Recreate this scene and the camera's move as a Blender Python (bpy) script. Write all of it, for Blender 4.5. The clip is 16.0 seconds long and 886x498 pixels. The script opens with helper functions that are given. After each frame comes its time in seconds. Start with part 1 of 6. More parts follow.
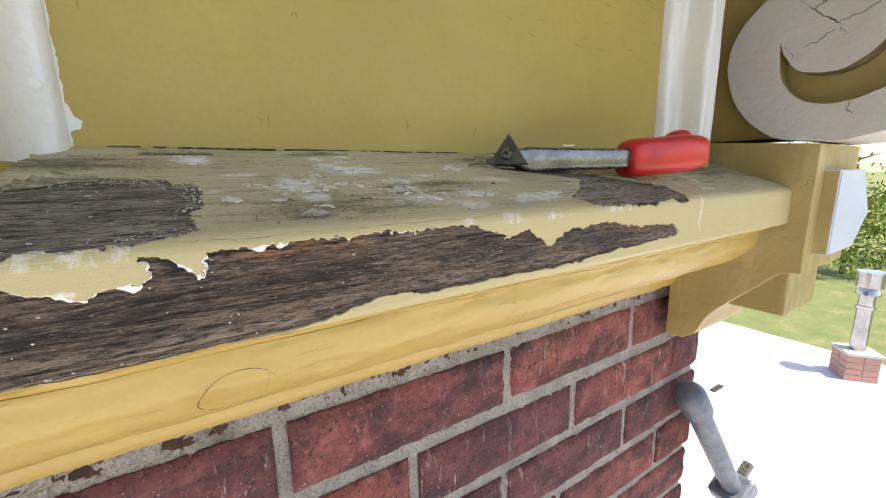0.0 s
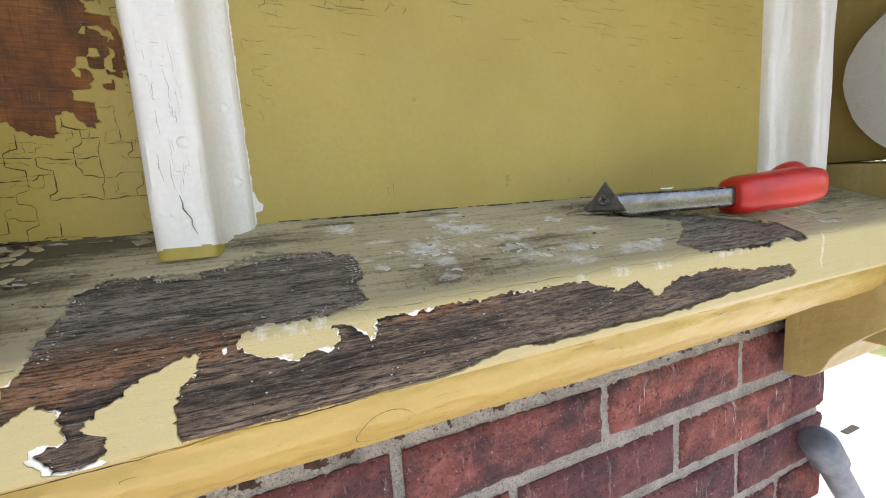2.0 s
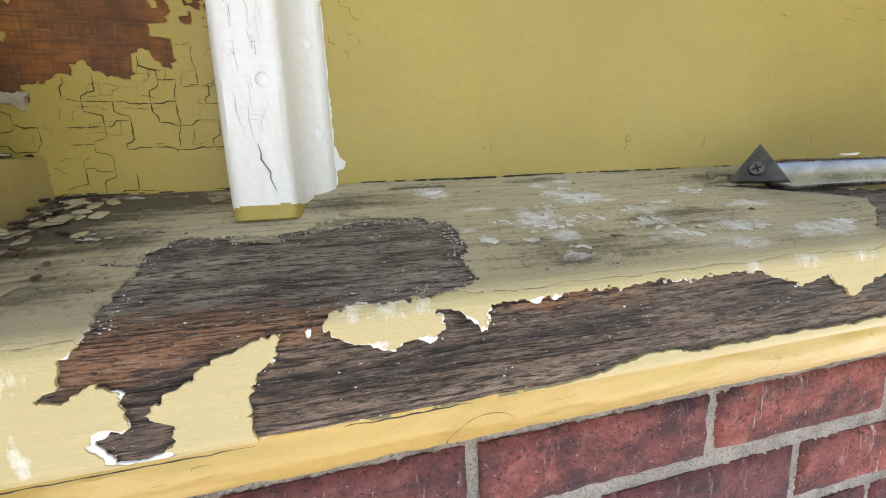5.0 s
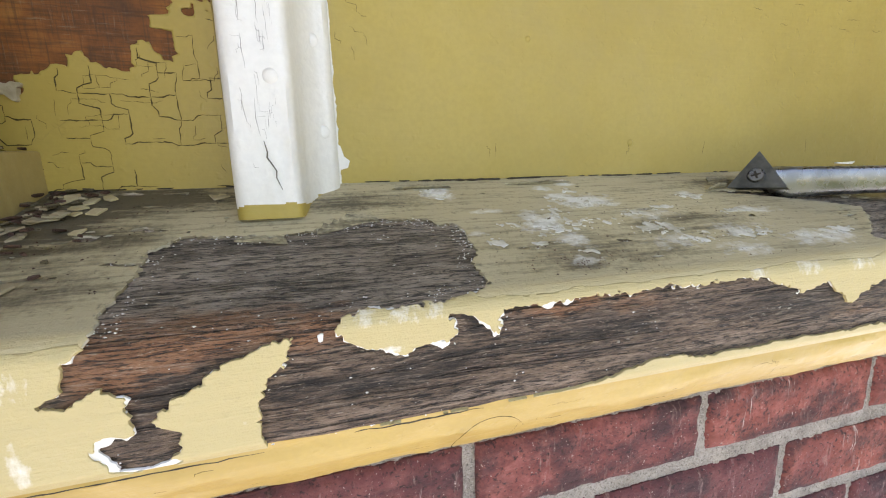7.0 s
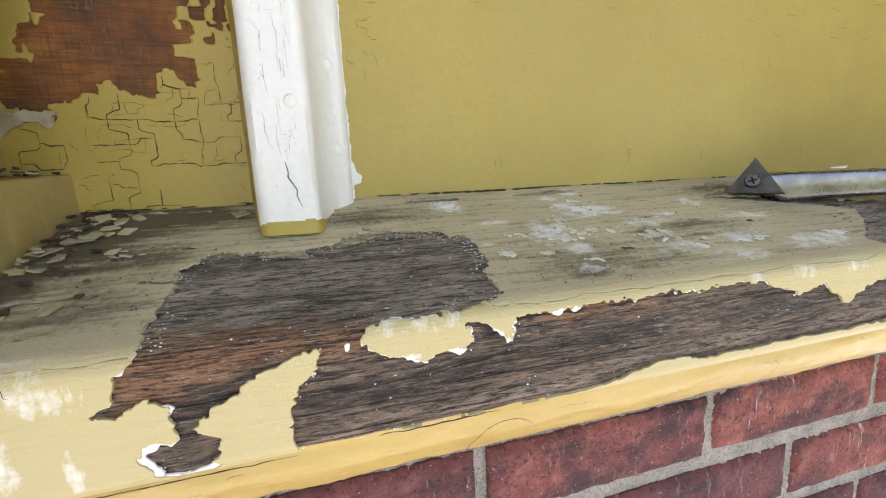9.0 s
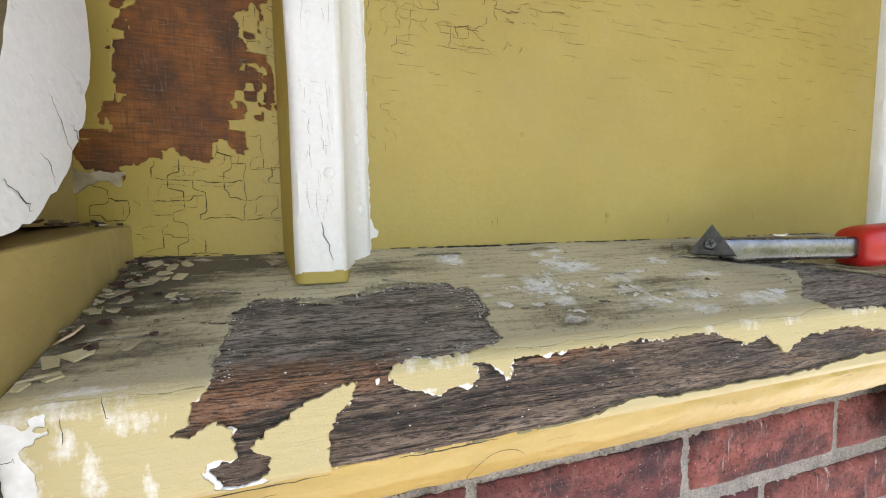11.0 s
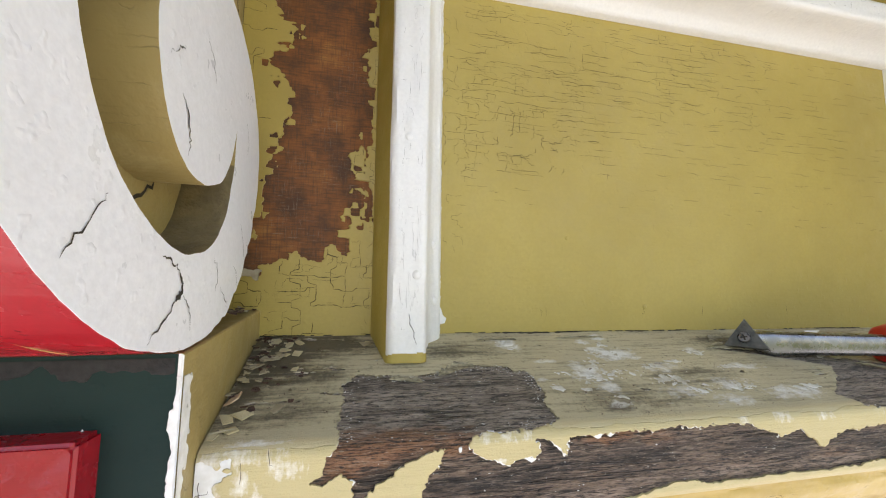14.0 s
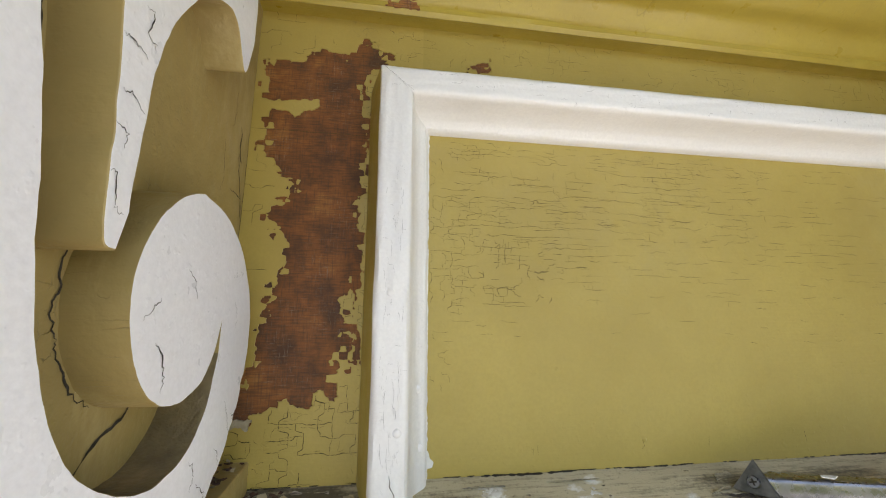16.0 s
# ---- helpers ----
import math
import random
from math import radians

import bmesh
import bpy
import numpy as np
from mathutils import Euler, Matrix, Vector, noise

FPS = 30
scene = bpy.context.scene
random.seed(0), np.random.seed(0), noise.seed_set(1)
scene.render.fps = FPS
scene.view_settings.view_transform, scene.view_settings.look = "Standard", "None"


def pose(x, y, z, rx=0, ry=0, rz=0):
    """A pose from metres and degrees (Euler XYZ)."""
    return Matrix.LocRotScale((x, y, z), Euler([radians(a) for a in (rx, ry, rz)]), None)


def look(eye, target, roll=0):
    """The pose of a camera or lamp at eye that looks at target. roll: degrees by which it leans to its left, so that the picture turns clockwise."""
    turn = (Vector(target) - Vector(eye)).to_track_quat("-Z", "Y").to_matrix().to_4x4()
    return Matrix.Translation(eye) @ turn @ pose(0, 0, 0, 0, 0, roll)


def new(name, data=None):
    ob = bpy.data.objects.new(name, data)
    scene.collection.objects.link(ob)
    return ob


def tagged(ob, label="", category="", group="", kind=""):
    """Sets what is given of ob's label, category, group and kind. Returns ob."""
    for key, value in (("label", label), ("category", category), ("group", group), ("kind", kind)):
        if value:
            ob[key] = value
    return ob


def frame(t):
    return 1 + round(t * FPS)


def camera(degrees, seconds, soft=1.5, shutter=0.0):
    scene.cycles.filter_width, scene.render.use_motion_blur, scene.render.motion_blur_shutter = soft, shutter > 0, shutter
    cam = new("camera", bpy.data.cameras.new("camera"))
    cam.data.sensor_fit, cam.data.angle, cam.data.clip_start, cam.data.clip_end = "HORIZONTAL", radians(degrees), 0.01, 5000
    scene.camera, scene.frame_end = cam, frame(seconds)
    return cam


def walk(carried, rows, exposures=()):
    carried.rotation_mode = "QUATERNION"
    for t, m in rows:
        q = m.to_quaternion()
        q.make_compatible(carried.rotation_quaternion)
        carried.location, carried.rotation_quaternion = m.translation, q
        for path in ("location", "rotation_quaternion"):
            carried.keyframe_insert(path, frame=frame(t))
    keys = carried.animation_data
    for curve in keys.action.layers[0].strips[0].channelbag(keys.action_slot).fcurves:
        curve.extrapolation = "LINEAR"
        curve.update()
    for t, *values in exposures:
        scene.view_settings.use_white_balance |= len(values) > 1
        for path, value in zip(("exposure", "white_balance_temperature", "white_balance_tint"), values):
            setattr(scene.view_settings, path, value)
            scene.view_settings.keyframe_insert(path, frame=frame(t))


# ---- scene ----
cam = camera(97.8, 16.0, soft=1.1)
EXPOSURE = 1.3
PATH = [
    (0, (0.06, 0.039, 5.259), (1.11, 1.699, 4.881), -1.0),
    (0.4, (0.053, 0.028, 5.27), (0.986, 1.764, 4.932), -2.9),
    (0.5, (0.047, 0.026, 5.271), (0.976, 1.771, 4.966), -3.0),
    (1, (0.04, 0.026, 5.277), (0.911, 1.801, 4.971), -3.5),
    (1.5, (0.039, 0.03, 5.278), (0.863, 1.827, 4.975), -4.1),
    (2, (0.031, 0.032, 5.282), (0.775, 1.87, 5.019), -3.9),
    (2.5, (0.012, 0.032, 5.29), (0.598, 1.934, 5.093), -3.5),
    (3, (0.011, 0.043, 5.286), (0.474, 1.982, 5.117), -3.4),
    (3.5, (0.016, 0.05, 5.282), (0.442, 1.992, 5.058), -3.8),
    (4, (0.014, 0.057, 5.281), (0.423, 1.996, 5.006), -3.3),
    (4.5, (0.018, 0.069, 5.277), (0.458, 1.992, 4.949), -2.9),
    (4.7, (0.021, 0.073, 5.275), (0.471, 1.99, 4.925), -2.8),
    (6.8, (0.013, 0.075, 5.278), (0.518, 1.971, 4.893), -1.4),
    (7, (0.014, 0.077, 5.277), (0.525, 1.974, 4.9), -1.5),
    (7.5, (0.013, 0.076, 5.278), (0.536, 1.971, 4.913), -1.7),
    (8, (0.017, 0.079, 5.276), (0.55, 1.975, 4.93), -1.9),
    (8.5, (0.015, 0.079, 5.274), (0.552, 1.973, 4.923), -1.9),
    (9, (0.008, 0.071, 5.281), (0.513, 1.975, 4.931), -2.7),
    (9.5, (-0.006, 0.058, 5.288), (0.537, 1.966, 5.033), -1.3),
    (9.7, (-0.015, 0.056, 5.292), (0.527, 1.967, 5.056), -0.3),
    (11.8, (-0.007, 0.032, 5.292), (0.594, 1.939, 5.229), -1.5),
    (12, (-0.008, 0.027, 5.292), (0.566, 1.943, 5.259), -2.2),
    (12.5, (-0.019, 0.02, 5.296), (0.494, 1.952, 5.357), -1.7),
    (13, (-0.024, 0.014, 5.298), (0.488, 1.944, 5.411), -0.4),
    (13.5, (-0.041, 0.007, 5.305), (0.432, 1.944, 5.456), 0.6),
    (14, (-0.041, 0.006, 5.307), (0.387, 1.95, 5.502), 0.7),
    (14.5, (-0.031, -0.001, 5.328), (0.313, 1.953, 5.585), -1.4),
    (14.8, (-0.007, -0.008, 5.357), (0.288, 1.943, 5.686), -2.8),
    (15, (-0.003, -0.019, 5.377), (0.274, 1.926, 5.75), -3.1),
    (15.5, (-0.008, -0.024, 5.391), (0.242, 1.915, 5.812), -1.5),
    (16, (-0.016, -0.017, 5.377), (0.276, 1.921, 5.779), -0.0),
]
walk(cam, [(t, look(eye, target, roll)) for t, eye, target, roll in PATH],
     exposures=[(t, EXPOSURE + d, 7300, 17) for t, d in ((0.0, -0.1), (2.0, 0.0), (4.5, 0.22), (9.5, 0.22), (12.5, 0.12), (14.5, 0.03), (15.0, -0.05), (16.0, -0.10))])

# ---- world and sun ----
world = bpy.data.worlds.new("world")
scene.world = world
world.use_nodes = True
wn = world.node_tree
sky = wn.nodes.new("ShaderNodeTexSky")
sky.sky_type, sky.sun_disc = "NISHITA", False
sky.sun_elevation, sky.sun_rotation = radians(66), radians(150)
wn.links.new(sky.outputs[0], wn.nodes["Background"].inputs[0])
wn.nodes["Background"].inputs[1].default_value = 0.15
sun = new("sun", bpy.data.lights.new("sun", "SUN"))
sun.data.energy, sun.data.angle, sun.data.color = 3.4, radians(0.5), (1.0, 0.95, 0.88)
sun.matrix_world = look((0, 0, 20), (-1.9, 3.4, 11.0))


# ---- materials ----
def ramp_of(nt, source, stops, interp="LINEAR"):
    r = nt.nodes.new("ShaderNodeValToRGB")
    r.color_ramp.interpolation = interp
    while len(r.color_ramp.elements) < len(stops):
        r.color_ramp.elements.new(0.5)
    for e, (p, c) in zip(r.color_ramp.elements, stops):
        e.position, e.color = p, (*c, 1) if len(c) == 3 else c
    nt.links.new(source, r.inputs[0])
    return r.outputs[0]


def grey(v):
    return (v, v, v)


class Mat:
    """A node material with helpers for layered procedural texture in object space."""

    def __init__(self, name, rough=0.6, metal=0.0):
        self.m = bpy.data.materials.new(name)
        self.m.use_nodes = True
        self.nt = self.m.node_tree
        self.bsdf = self.nt.nodes["Principled BSDF"]
        self.bsdf.inputs["Roughness"].default_value = rough
        self.bsdf.inputs["Metallic"].default_value = metal
        self.co = self.nt.nodes.new("ShaderNodeNewGeometry").outputs["Position"]
        self.height = None

    def stretch(self, x, y, z, source=None, offset=(0, 0, 0)):
        n = self.nt.nodes.new("ShaderNodeMapping")
        n.inputs["Scale"].default_value = (x, y, z)
        n.inputs["Location"].default_value = offset
        self.nt.links.new(source or self.co, n.inputs[0])
        return n.outputs[0]

    def noise(self, scale, detail=4, co=None, rough=0.55, distort=0.0):
        n = self.nt.nodes.new("ShaderNodeTexNoise")
        n.inputs["Scale"].default_value, n.inputs["Detail"].default_value = scale, detail
        n.inputs["Roughness"].default_value, n.inputs["Distortion"].default_value = rough, distort
        self.nt.links.new(co or self.co, n.inputs["Vector"])
        return n.outputs["Fac"]

    def edges(self, scale, co=None, randomness=1.0):
        n = self.nt.nodes.new("ShaderNodeTexVoronoi")
        n.feature = "DISTANCE_TO_EDGE"
        n.inputs["Scale"].default_value, n.inputs["Randomness"].default_value = scale, randomness
        self.nt.links.new(co or self.co, n.inputs["Vector"])
        return n.outputs["Distance"]

    def warp(self, co, amount, scale):
        n = self.nt.nodes.new("ShaderNodeTexNoise")
        n.inputs["Scale"].default_value, n.inputs["Detail"].default_value = scale, 3
        self.nt.links.new(self.co, n.inputs["Vector"])
        v = self.nt.nodes.new("ShaderNodeVectorMath")
        v.operation = "MULTIPLY_ADD"
        self.nt.links.new(n.outputs["Color"], v.inputs[0])
        v.inputs[1].default_value = (amount,) * 3
        self.nt.links.new(co, v.inputs[2])
        return v.outputs[0]

    def math(self, op, a, b=None):
        n = self.nt.nodes.new("ShaderNodeMath")
        n.operation = op
        for i, q in enumerate((a, b)):
            if q is None:
                continue
            if isinstance(q, (int, float)):
                n.inputs[i].default_value = q
            else:
                self.nt.links.new(q, n.inputs[i])
        return n.outputs[0]

    def ramp(self, source, stops, interp="LINEAR"):
        return ramp_of(self.nt, source, stops, interp)

    def mix(self, fac, a, b, mode="MIX"):
        n = self.nt.nodes.new("ShaderNodeMix")
        n.data_type, n.blend_type = "RGBA", mode
        for i, q in ((0, fac), (6, a), (7, b)):
            if isinstance(q, (int, float)):
                n.inputs[i].default_value = q
            elif isinstance(q, tuple):
                n.inputs[i].default_value = (*q, 1)
            else:
                self.nt.links.new(q, n.inputs[i])
        return n.outputs[2]

    def attribute(self, name):
        n = self.nt.nodes.new("ShaderNodeAttribute")
        n.attribute_name = name
        return n.outputs["Fac"]

    def random(self):
        return self.nt.nodes.new("ShaderNodeObjectInfo").outputs["Random"]

    def colour(self, socket):
        self.nt.links.new(socket, self.bsdf.inputs["Base Color"])
        return self

    def rough(self, socket):
        self.nt.links.new(socket, self.bsdf.inputs["Roughness"])
        return self

    def bump(self, source, strength, distance):
        n = self.nt.nodes.new("ShaderNodeBump")
        n.inputs["Strength"].default_value, n.inputs["Distance"].default_value = strength, distance
        self.nt.links.new(source, n.inputs["Height"])
        if self.height:
            self.nt.links.new(self.height, n.inputs["Normal"])
        self.height = n.outputs[0]
        self.nt.links.new(self.height, self.bsdf.inputs["Normal"])
        return self


def crackle(m, wide, tall, line, cover, seed=0.0, side=False, rise=None):
    """A mask of fine paint cracks in crazed rectangles: 1 in a crack. wide, tall: a rectangle's size; line: a crack's width, in metres.
    cover: how much of the field is crazed; side: for faces that look along x; rise: heights between which the crazing sets in."""
    co = m.warp(m.warp(m.co, 0.35 * wide, 0.5 / wide), 0.30 * tall, 1.6 / tall)
    co = m.stretch(4 if side else 1 / wide, 1 / wide if side else 4, 1 / tall, co, (seed, seed, seed))
    near = []
    for feature in ("F1", "F2"):
        n = m.nt.nodes.new("ShaderNodeTexVoronoi")
        n.feature, n.distance = feature, "MINKOWSKI"
        n.inputs["Exponent"].default_value = 2.6
        n.inputs["Scale"].default_value, n.inputs["Randomness"].default_value = 1.0, 0.9
        m.nt.links.new(co, n.inputs["Vector"])
        near.append(n.outputs["Distance"])
    lines = m.ramp(m.math("SUBTRACT", near[1], near[0]), [(0.0, grey(1)), (1.3 * line / min(wide, tall), grey(0))])
    where = m.noise(14, 3, m.stretch(1, 1, 1, offset=(seed, 3, 1)))
    if rise:
        lift = m.nt.nodes.new("ShaderNodeMapRange")
        split = m.nt.nodes.new("ShaderNodeSeparateXYZ")
        m.nt.links.new(m.co, split.inputs[0])
        m.nt.links.new(split.outputs[2], lift.inputs[0])
        for k, value in enumerate((rise[0], rise[1], -0.3, 0.0)):
            lift.inputs[k + 1].default_value = value
        where = m.math("ADD", where, lift.outputs[0])
    where = m.ramp(where, [(0.62 - cover, grey(0)), (0.74 - cover, grey(1))])
    gaps = m.ramp(m.noise(0.9 / tall, 2, m.stretch(0.6, 1, 1, offset=(1, seed, 7))), [(0.44, grey(0)), (0.54, grey(1))])
    return m.math("MULTIPLY", m.math("MULTIPLY", lines, where), gaps)


def paint(name, base, dark, rough=0.42, crazing=(), streak=True, dirt=None, worn=None, scrape=None, lumps=0.0016, gloss=0.5):
    """Old oil paint: two tones, brush marks, runs, pimples and crazing."""
    m = Mat(name, rough)
    m.bsdf.inputs["Specular IOR Level"].default_value = gloss
    tone = m.mix(m.ramp(m.noise(9, 6), [(0.35, grey(0)), (0.7, grey(1))]), base, dark)
    tone = m.mix(m.ramp(m.noise(420, 3), [(0.35, grey(0)), (0.75, grey(0.35))]), tone, tuple(c * 0.78 for c in base))
    if worn:
        chalk = m.noise(1.0, 7, m.stretch(30, 30, 9), 0.7)
        tone = m.mix(m.ramp(chalk, [(0.52, grey(0)), (0.72, grey(0.75))]), tone, worn)
    if dirt:
        grime = m.noise(1.0, 8, m.stretch(22, 55, 55), 0.72)
        tone = m.mix(m.ramp(grime, [(0.42, grey(0)), (0.66, grey(0.85))]), tone, dirt)
        soil = m.noise(350, 3)
        tone = m.mix(m.ramp(soil, [(0.55, grey(0)), (0.70, grey(0.7))]), tone, tuple(c * 0.5 for c in dirt))
    if scrape:
        rub = m.noise(1.0, 6, m.stretch(40, 260, 260, offset=(3, 1, 4)), 0.75)
        rub = m.math("MULTIPLY", m.ramp(rub, [(0.54, grey(0)), (0.66, grey(0.6))]), m.ramp(m.noise(11, 3), [(0.42, grey(0)), (0.6, grey(1))]))
        tone = m.mix(rub, tone, scrape)
        m.bump(m.noise(1.0, 4, m.stretch(30, 420, 420), 0.7), 0.5, 0.0016)
    m.rough(m.ramp(m.noise(60, 4), [(0.3, grey(rough - 0.08)), (0.8, grey(rough + 0.16))]))
    m.bump(m.noise(45, 5), 0.4, lumps)
    m.bump(m.ramp(m.noise(170, 2), [(0.62, grey(0)), (0.72, grey(1))]), 0.25, 0.0006)
    if streak:
        m.bump(m.noise(1.0, 3, m.stretch(25, 500, 500)), 0.22, 0.0006)
    for args in crazing:
        fissure = crackle(m, *args)
        tone = m.mix(m.math("MULTIPLY", fissure, 0.85), tone, tuple(c * 0.16 for c in dark))
        m.bump(m.math("SUBTRACT", 1.0, fissure), 0.7, 0.0007)
    m.colour(tone)
    return m.m


OLIVE, OLIVE_DARK = (0.425, 0.322, 0.074), (0.365, 0.27, 0.06)
wall_paint = paint("olive_wall_paint", OLIVE, OLIVE_DARK, 0.48)
crown_paint = paint("olive_gloss_paint", (0.43, 0.33, 0.055), (0.37, 0.275, 0.046), 0.34, [(0.016, 0.012, 0.0003, 0.02, 3.0)])
# the wall's olive, brightened to offset the bracket's shade on the stile
strip_paint_bright = paint("olive_cracked_brightened", (0.475, 0.355, 0.085), (0.39, 0.285, 0.068), 0.42, [(0.006, 0.0055, 0.0002, 0.0, 8.0)])
mould_paint = paint("ochre_yellow_paint", (0.51, 0.36, 0.10), (0.44, 0.30, 0.08), 0.36, lumps=0.003)
tan_paint = paint("tan_yellow_paint", (0.43, 0.325, 0.12), (0.30, 0.22, 0.08), 0.46, [(0.006, 0.0075, 0.00024, 0.04, 1.0, True)], True, None, (0.52, 0.42, 0.20), lumps=0.005)
white_paint = paint("white_gloss_paint", (0.80, 0.79, 0.75), (0.73, 0.72, 0.68), 0.36, lumps=0.003)
scroll_white = paint("white_scroll_paint", (0.90, 0.905, 0.92), (0.85, 0.855, 0.87), 0.34, streak=False, lumps=0.0022)
cream_paint = paint("cream_scroll_paint", (0.53, 0.505, 0.47), (0.46, 0.435, 0.405), 0.42, lumps=0.005)
red_paint = paint("red_gloss_paint", (0.39, 0.014, 0.022), (0.27, 0.009, 0.016), 0.26)
green_paint = paint("dark_green_paint", (0.014, 0.034, 0.028), (0.008, 0.020, 0.018), 0.5, gloss=0.15)
blue_paint = paint("pale_blue_paint", (0.56, 0.62, 0.70), (0.50, 0.56, 0.64), 0.4)


def smeared_paint(name, base, dark, clean, soil, chalk, rough, brush=(150, 260, 260)):
    """Old paint on the ledge: brush marks along x, and where they lie a clean lip, dark soil and chalky smears."""
    m = Mat(name, rough)
    tone = m.mix(m.ramp(m.noise(11, 6), [(0.35, grey(0)), (0.7, grey(1))]), base, dark)
    streaks = m.noise(1.0, 6, m.stretch(26, 330, 330), 0.72)
    speckle = m.noise(420, 4, None, 0.7)
    tone = m.mix(m.ramp(streaks, [(0.50, grey(0)), (0.70, grey(0.5))]), tone, tuple(c * 0.45 for c in dark))
    tone = m.mix(m.ramp(speckle, [(0.60, grey(0)), (0.72, grey(0.6))]), tone, tuple(c * 0.3 for c in dark))
    lip = m.ramp(m.math("ADD", m.attribute("clean"), m.math("MULTIPLY", m.math("SUBTRACT", streaks, 0.5), 0.8)), [(0.25, grey(0)), (0.7, grey(1))])
    tone = m.mix(lip, tone, clean)
    grime = m.math("ADD", m.attribute("soil"), m.math("ADD", m.math("MULTIPLY", m.math("SUBTRACT", streaks, 0.5), 1.5), m.math("MULTIPLY", m.math("SUBTRACT", speckle, 0.5), 0.9)))
    tone = m.mix(m.ramp(grime, [(0.22, grey(0)), (0.8, grey(0.92))]), tone, soil)
    brushed = m.noise(1.0, 5, m.stretch(*brush, m.warp(m.co, 0.01, 30)), 0.75)
    white = m.math("ADD", m.attribute("chalk"), m.math("ADD", m.math("MULTIPLY", m.math("SUBTRACT", brushed, 0.5), 1.3), m.math("MULTIPLY", m.math("SUBTRACT", speckle, 0.5), 0.7)))
    tone = m.mix(m.ramp(white, [(0.26, grey(0)), (0.82, grey(0.93))]), tone, chalk)
    m.colour(tone)
    m.rough(m.ramp(m.noise(60, 4), [(0.3, grey(rough - 0.08)), (0.8, grey(rough + 0.14))]))
    m.bump(streaks, 0.5, 0.0012)
    m.bump(m.noise(45, 5), 0.4, 0.0016)
    m.bump(speckle, 0.4, 0.0006)
    m.bump(white, 0.2, 0.0008)
    return m.m


def primer_mat():
    m = Mat("white_primer", 0.7)
    m.colour(m.ramp(m.noise(180, 4), [(0.3, (0.66, 0.65, 0.60)), (0.7, (0.84, 0.84, 0.82))]))
    m.bump(m.noise(300, 4), 0.4, 0.0006)
    return m.m


def spatter_mat():
    m = Mat("chalky_white_spatter", 0.8)
    m.colour(m.ramp(m.noise(130, 5), [(0.35, (0.46, 0.43, 0.34)), (0.58, (0.72, 0.71, 0.67))]))
    m.bump(m.noise(250, 4), 0.5, 0.0006)
    return m.m


def torn_edge_mat():
    m = Mat("torn_paint_edge", 0.85)
    m.colour(m.ramp(m.noise(90, 5), [(0.36, (0.12, 0.095, 0.06)), (0.5, (0.32, 0.27, 0.17)), (0.66, (0.58, 0.54, 0.43))]))
    return m.m


def old_wood(name, dark, mid, pale, warm):
    """Bare weathered softwood, the grain along x: dark furrows, bleached ridges, rusty patches, crumbs of paint."""
    m = Mat(name, 0.62)
    bent = m.warp(m.co, 0.004, 14)
    broad = m.noise(1.0, 5, m.stretch(20, 170, 170, bent), 0.65)
    grain = m.noise(1.0, 5, m.stretch(75, 800, 800, bent, (3, 0, 1)), 0.8)
    fibre = m.noise(1.0, 3, m.stretch(170, 1500, 1500, bent, (1, 5, 2)), 0.8)
    tone = m.ramp(broad, [(0.3, dark), (0.5, mid), (0.7, tuple(c * 1.35 for c in mid))])
    ragged = m.math("MULTIPLY", m.math("SUBTRACT", m.noise(1.0, 5, m.stretch(22, 110, 110, bent, (7, 1, 4)), 0.7), 0.5), 1.1)
    for stain, hue in (("rust", warm), ("char", tuple(c * 0.4 for c in dark)), ("ash", (0.35, 0.255, 0.19))):
        tone = m.mix(m.ramp(m.math("ADD", m.attribute(stain), ragged), [(0.22, grey(0)), (0.75, grey(0.88))]), tone, hue)
    tone = m.mix(m.ramp(grain, [(0.53, grey(0)), (0.66, grey(0.55))]), tone, pale)
    tone = m.mix(m.ramp(grain, [(0.39, grey(0.92)), (0.475, grey(0))]), tone, tuple(c * 0.25 for c in dark))
    tone = m.mix(m.ramp(fibre, [(0.40, grey(0.9)), (0.47, grey(0))]), tone, tuple(c * 0.25 for c in dark))
    tone = m.mix(m.ramp(fibre, [(0.61, grey(0)), (0.69, grey(0.6))]), tone, tuple(min(1, c * 1.6) for c in pale))
    crumbs = m.math("MULTIPLY", m.ramp(m.noise(1.0, 2, m.stretch(420, 1100, 1100), 0.7), [(0.67, grey(0)), (0.72, grey(1))]), m.ramp(m.noise(26, 3), [(0.44, grey(0)), (0.6, grey(0.9))]))
    tone = m.mix(crumbs, tone, (0.50, 0.47, 0.40))
    splits = m.noise(1.0, 2, m.stretch(5, 210, 210, bent, (2, 8, 3)), 0.4)
    crevice = m.ramp(splits, [(0.485, grey(0)), (0.5, grey(1)), (0.515, grey(0))])
    tone = m.mix(m.math("MULTIPLY", crevice, 0.75), tone, (0.008, 0.006, 0.005))
    m.colour(tone)
    m.bump(broad, 0.5, 0.002)
    m.bump(grain, 0.9, 0.0022)
    m.bump(fibre, 0.6, 0.0008)
    m.bump(m.math("SUBTRACT", 1.0, crevice), 0.8, 0.002)
    m.bump(crumbs, 0.6, 0.001)
    return m.m


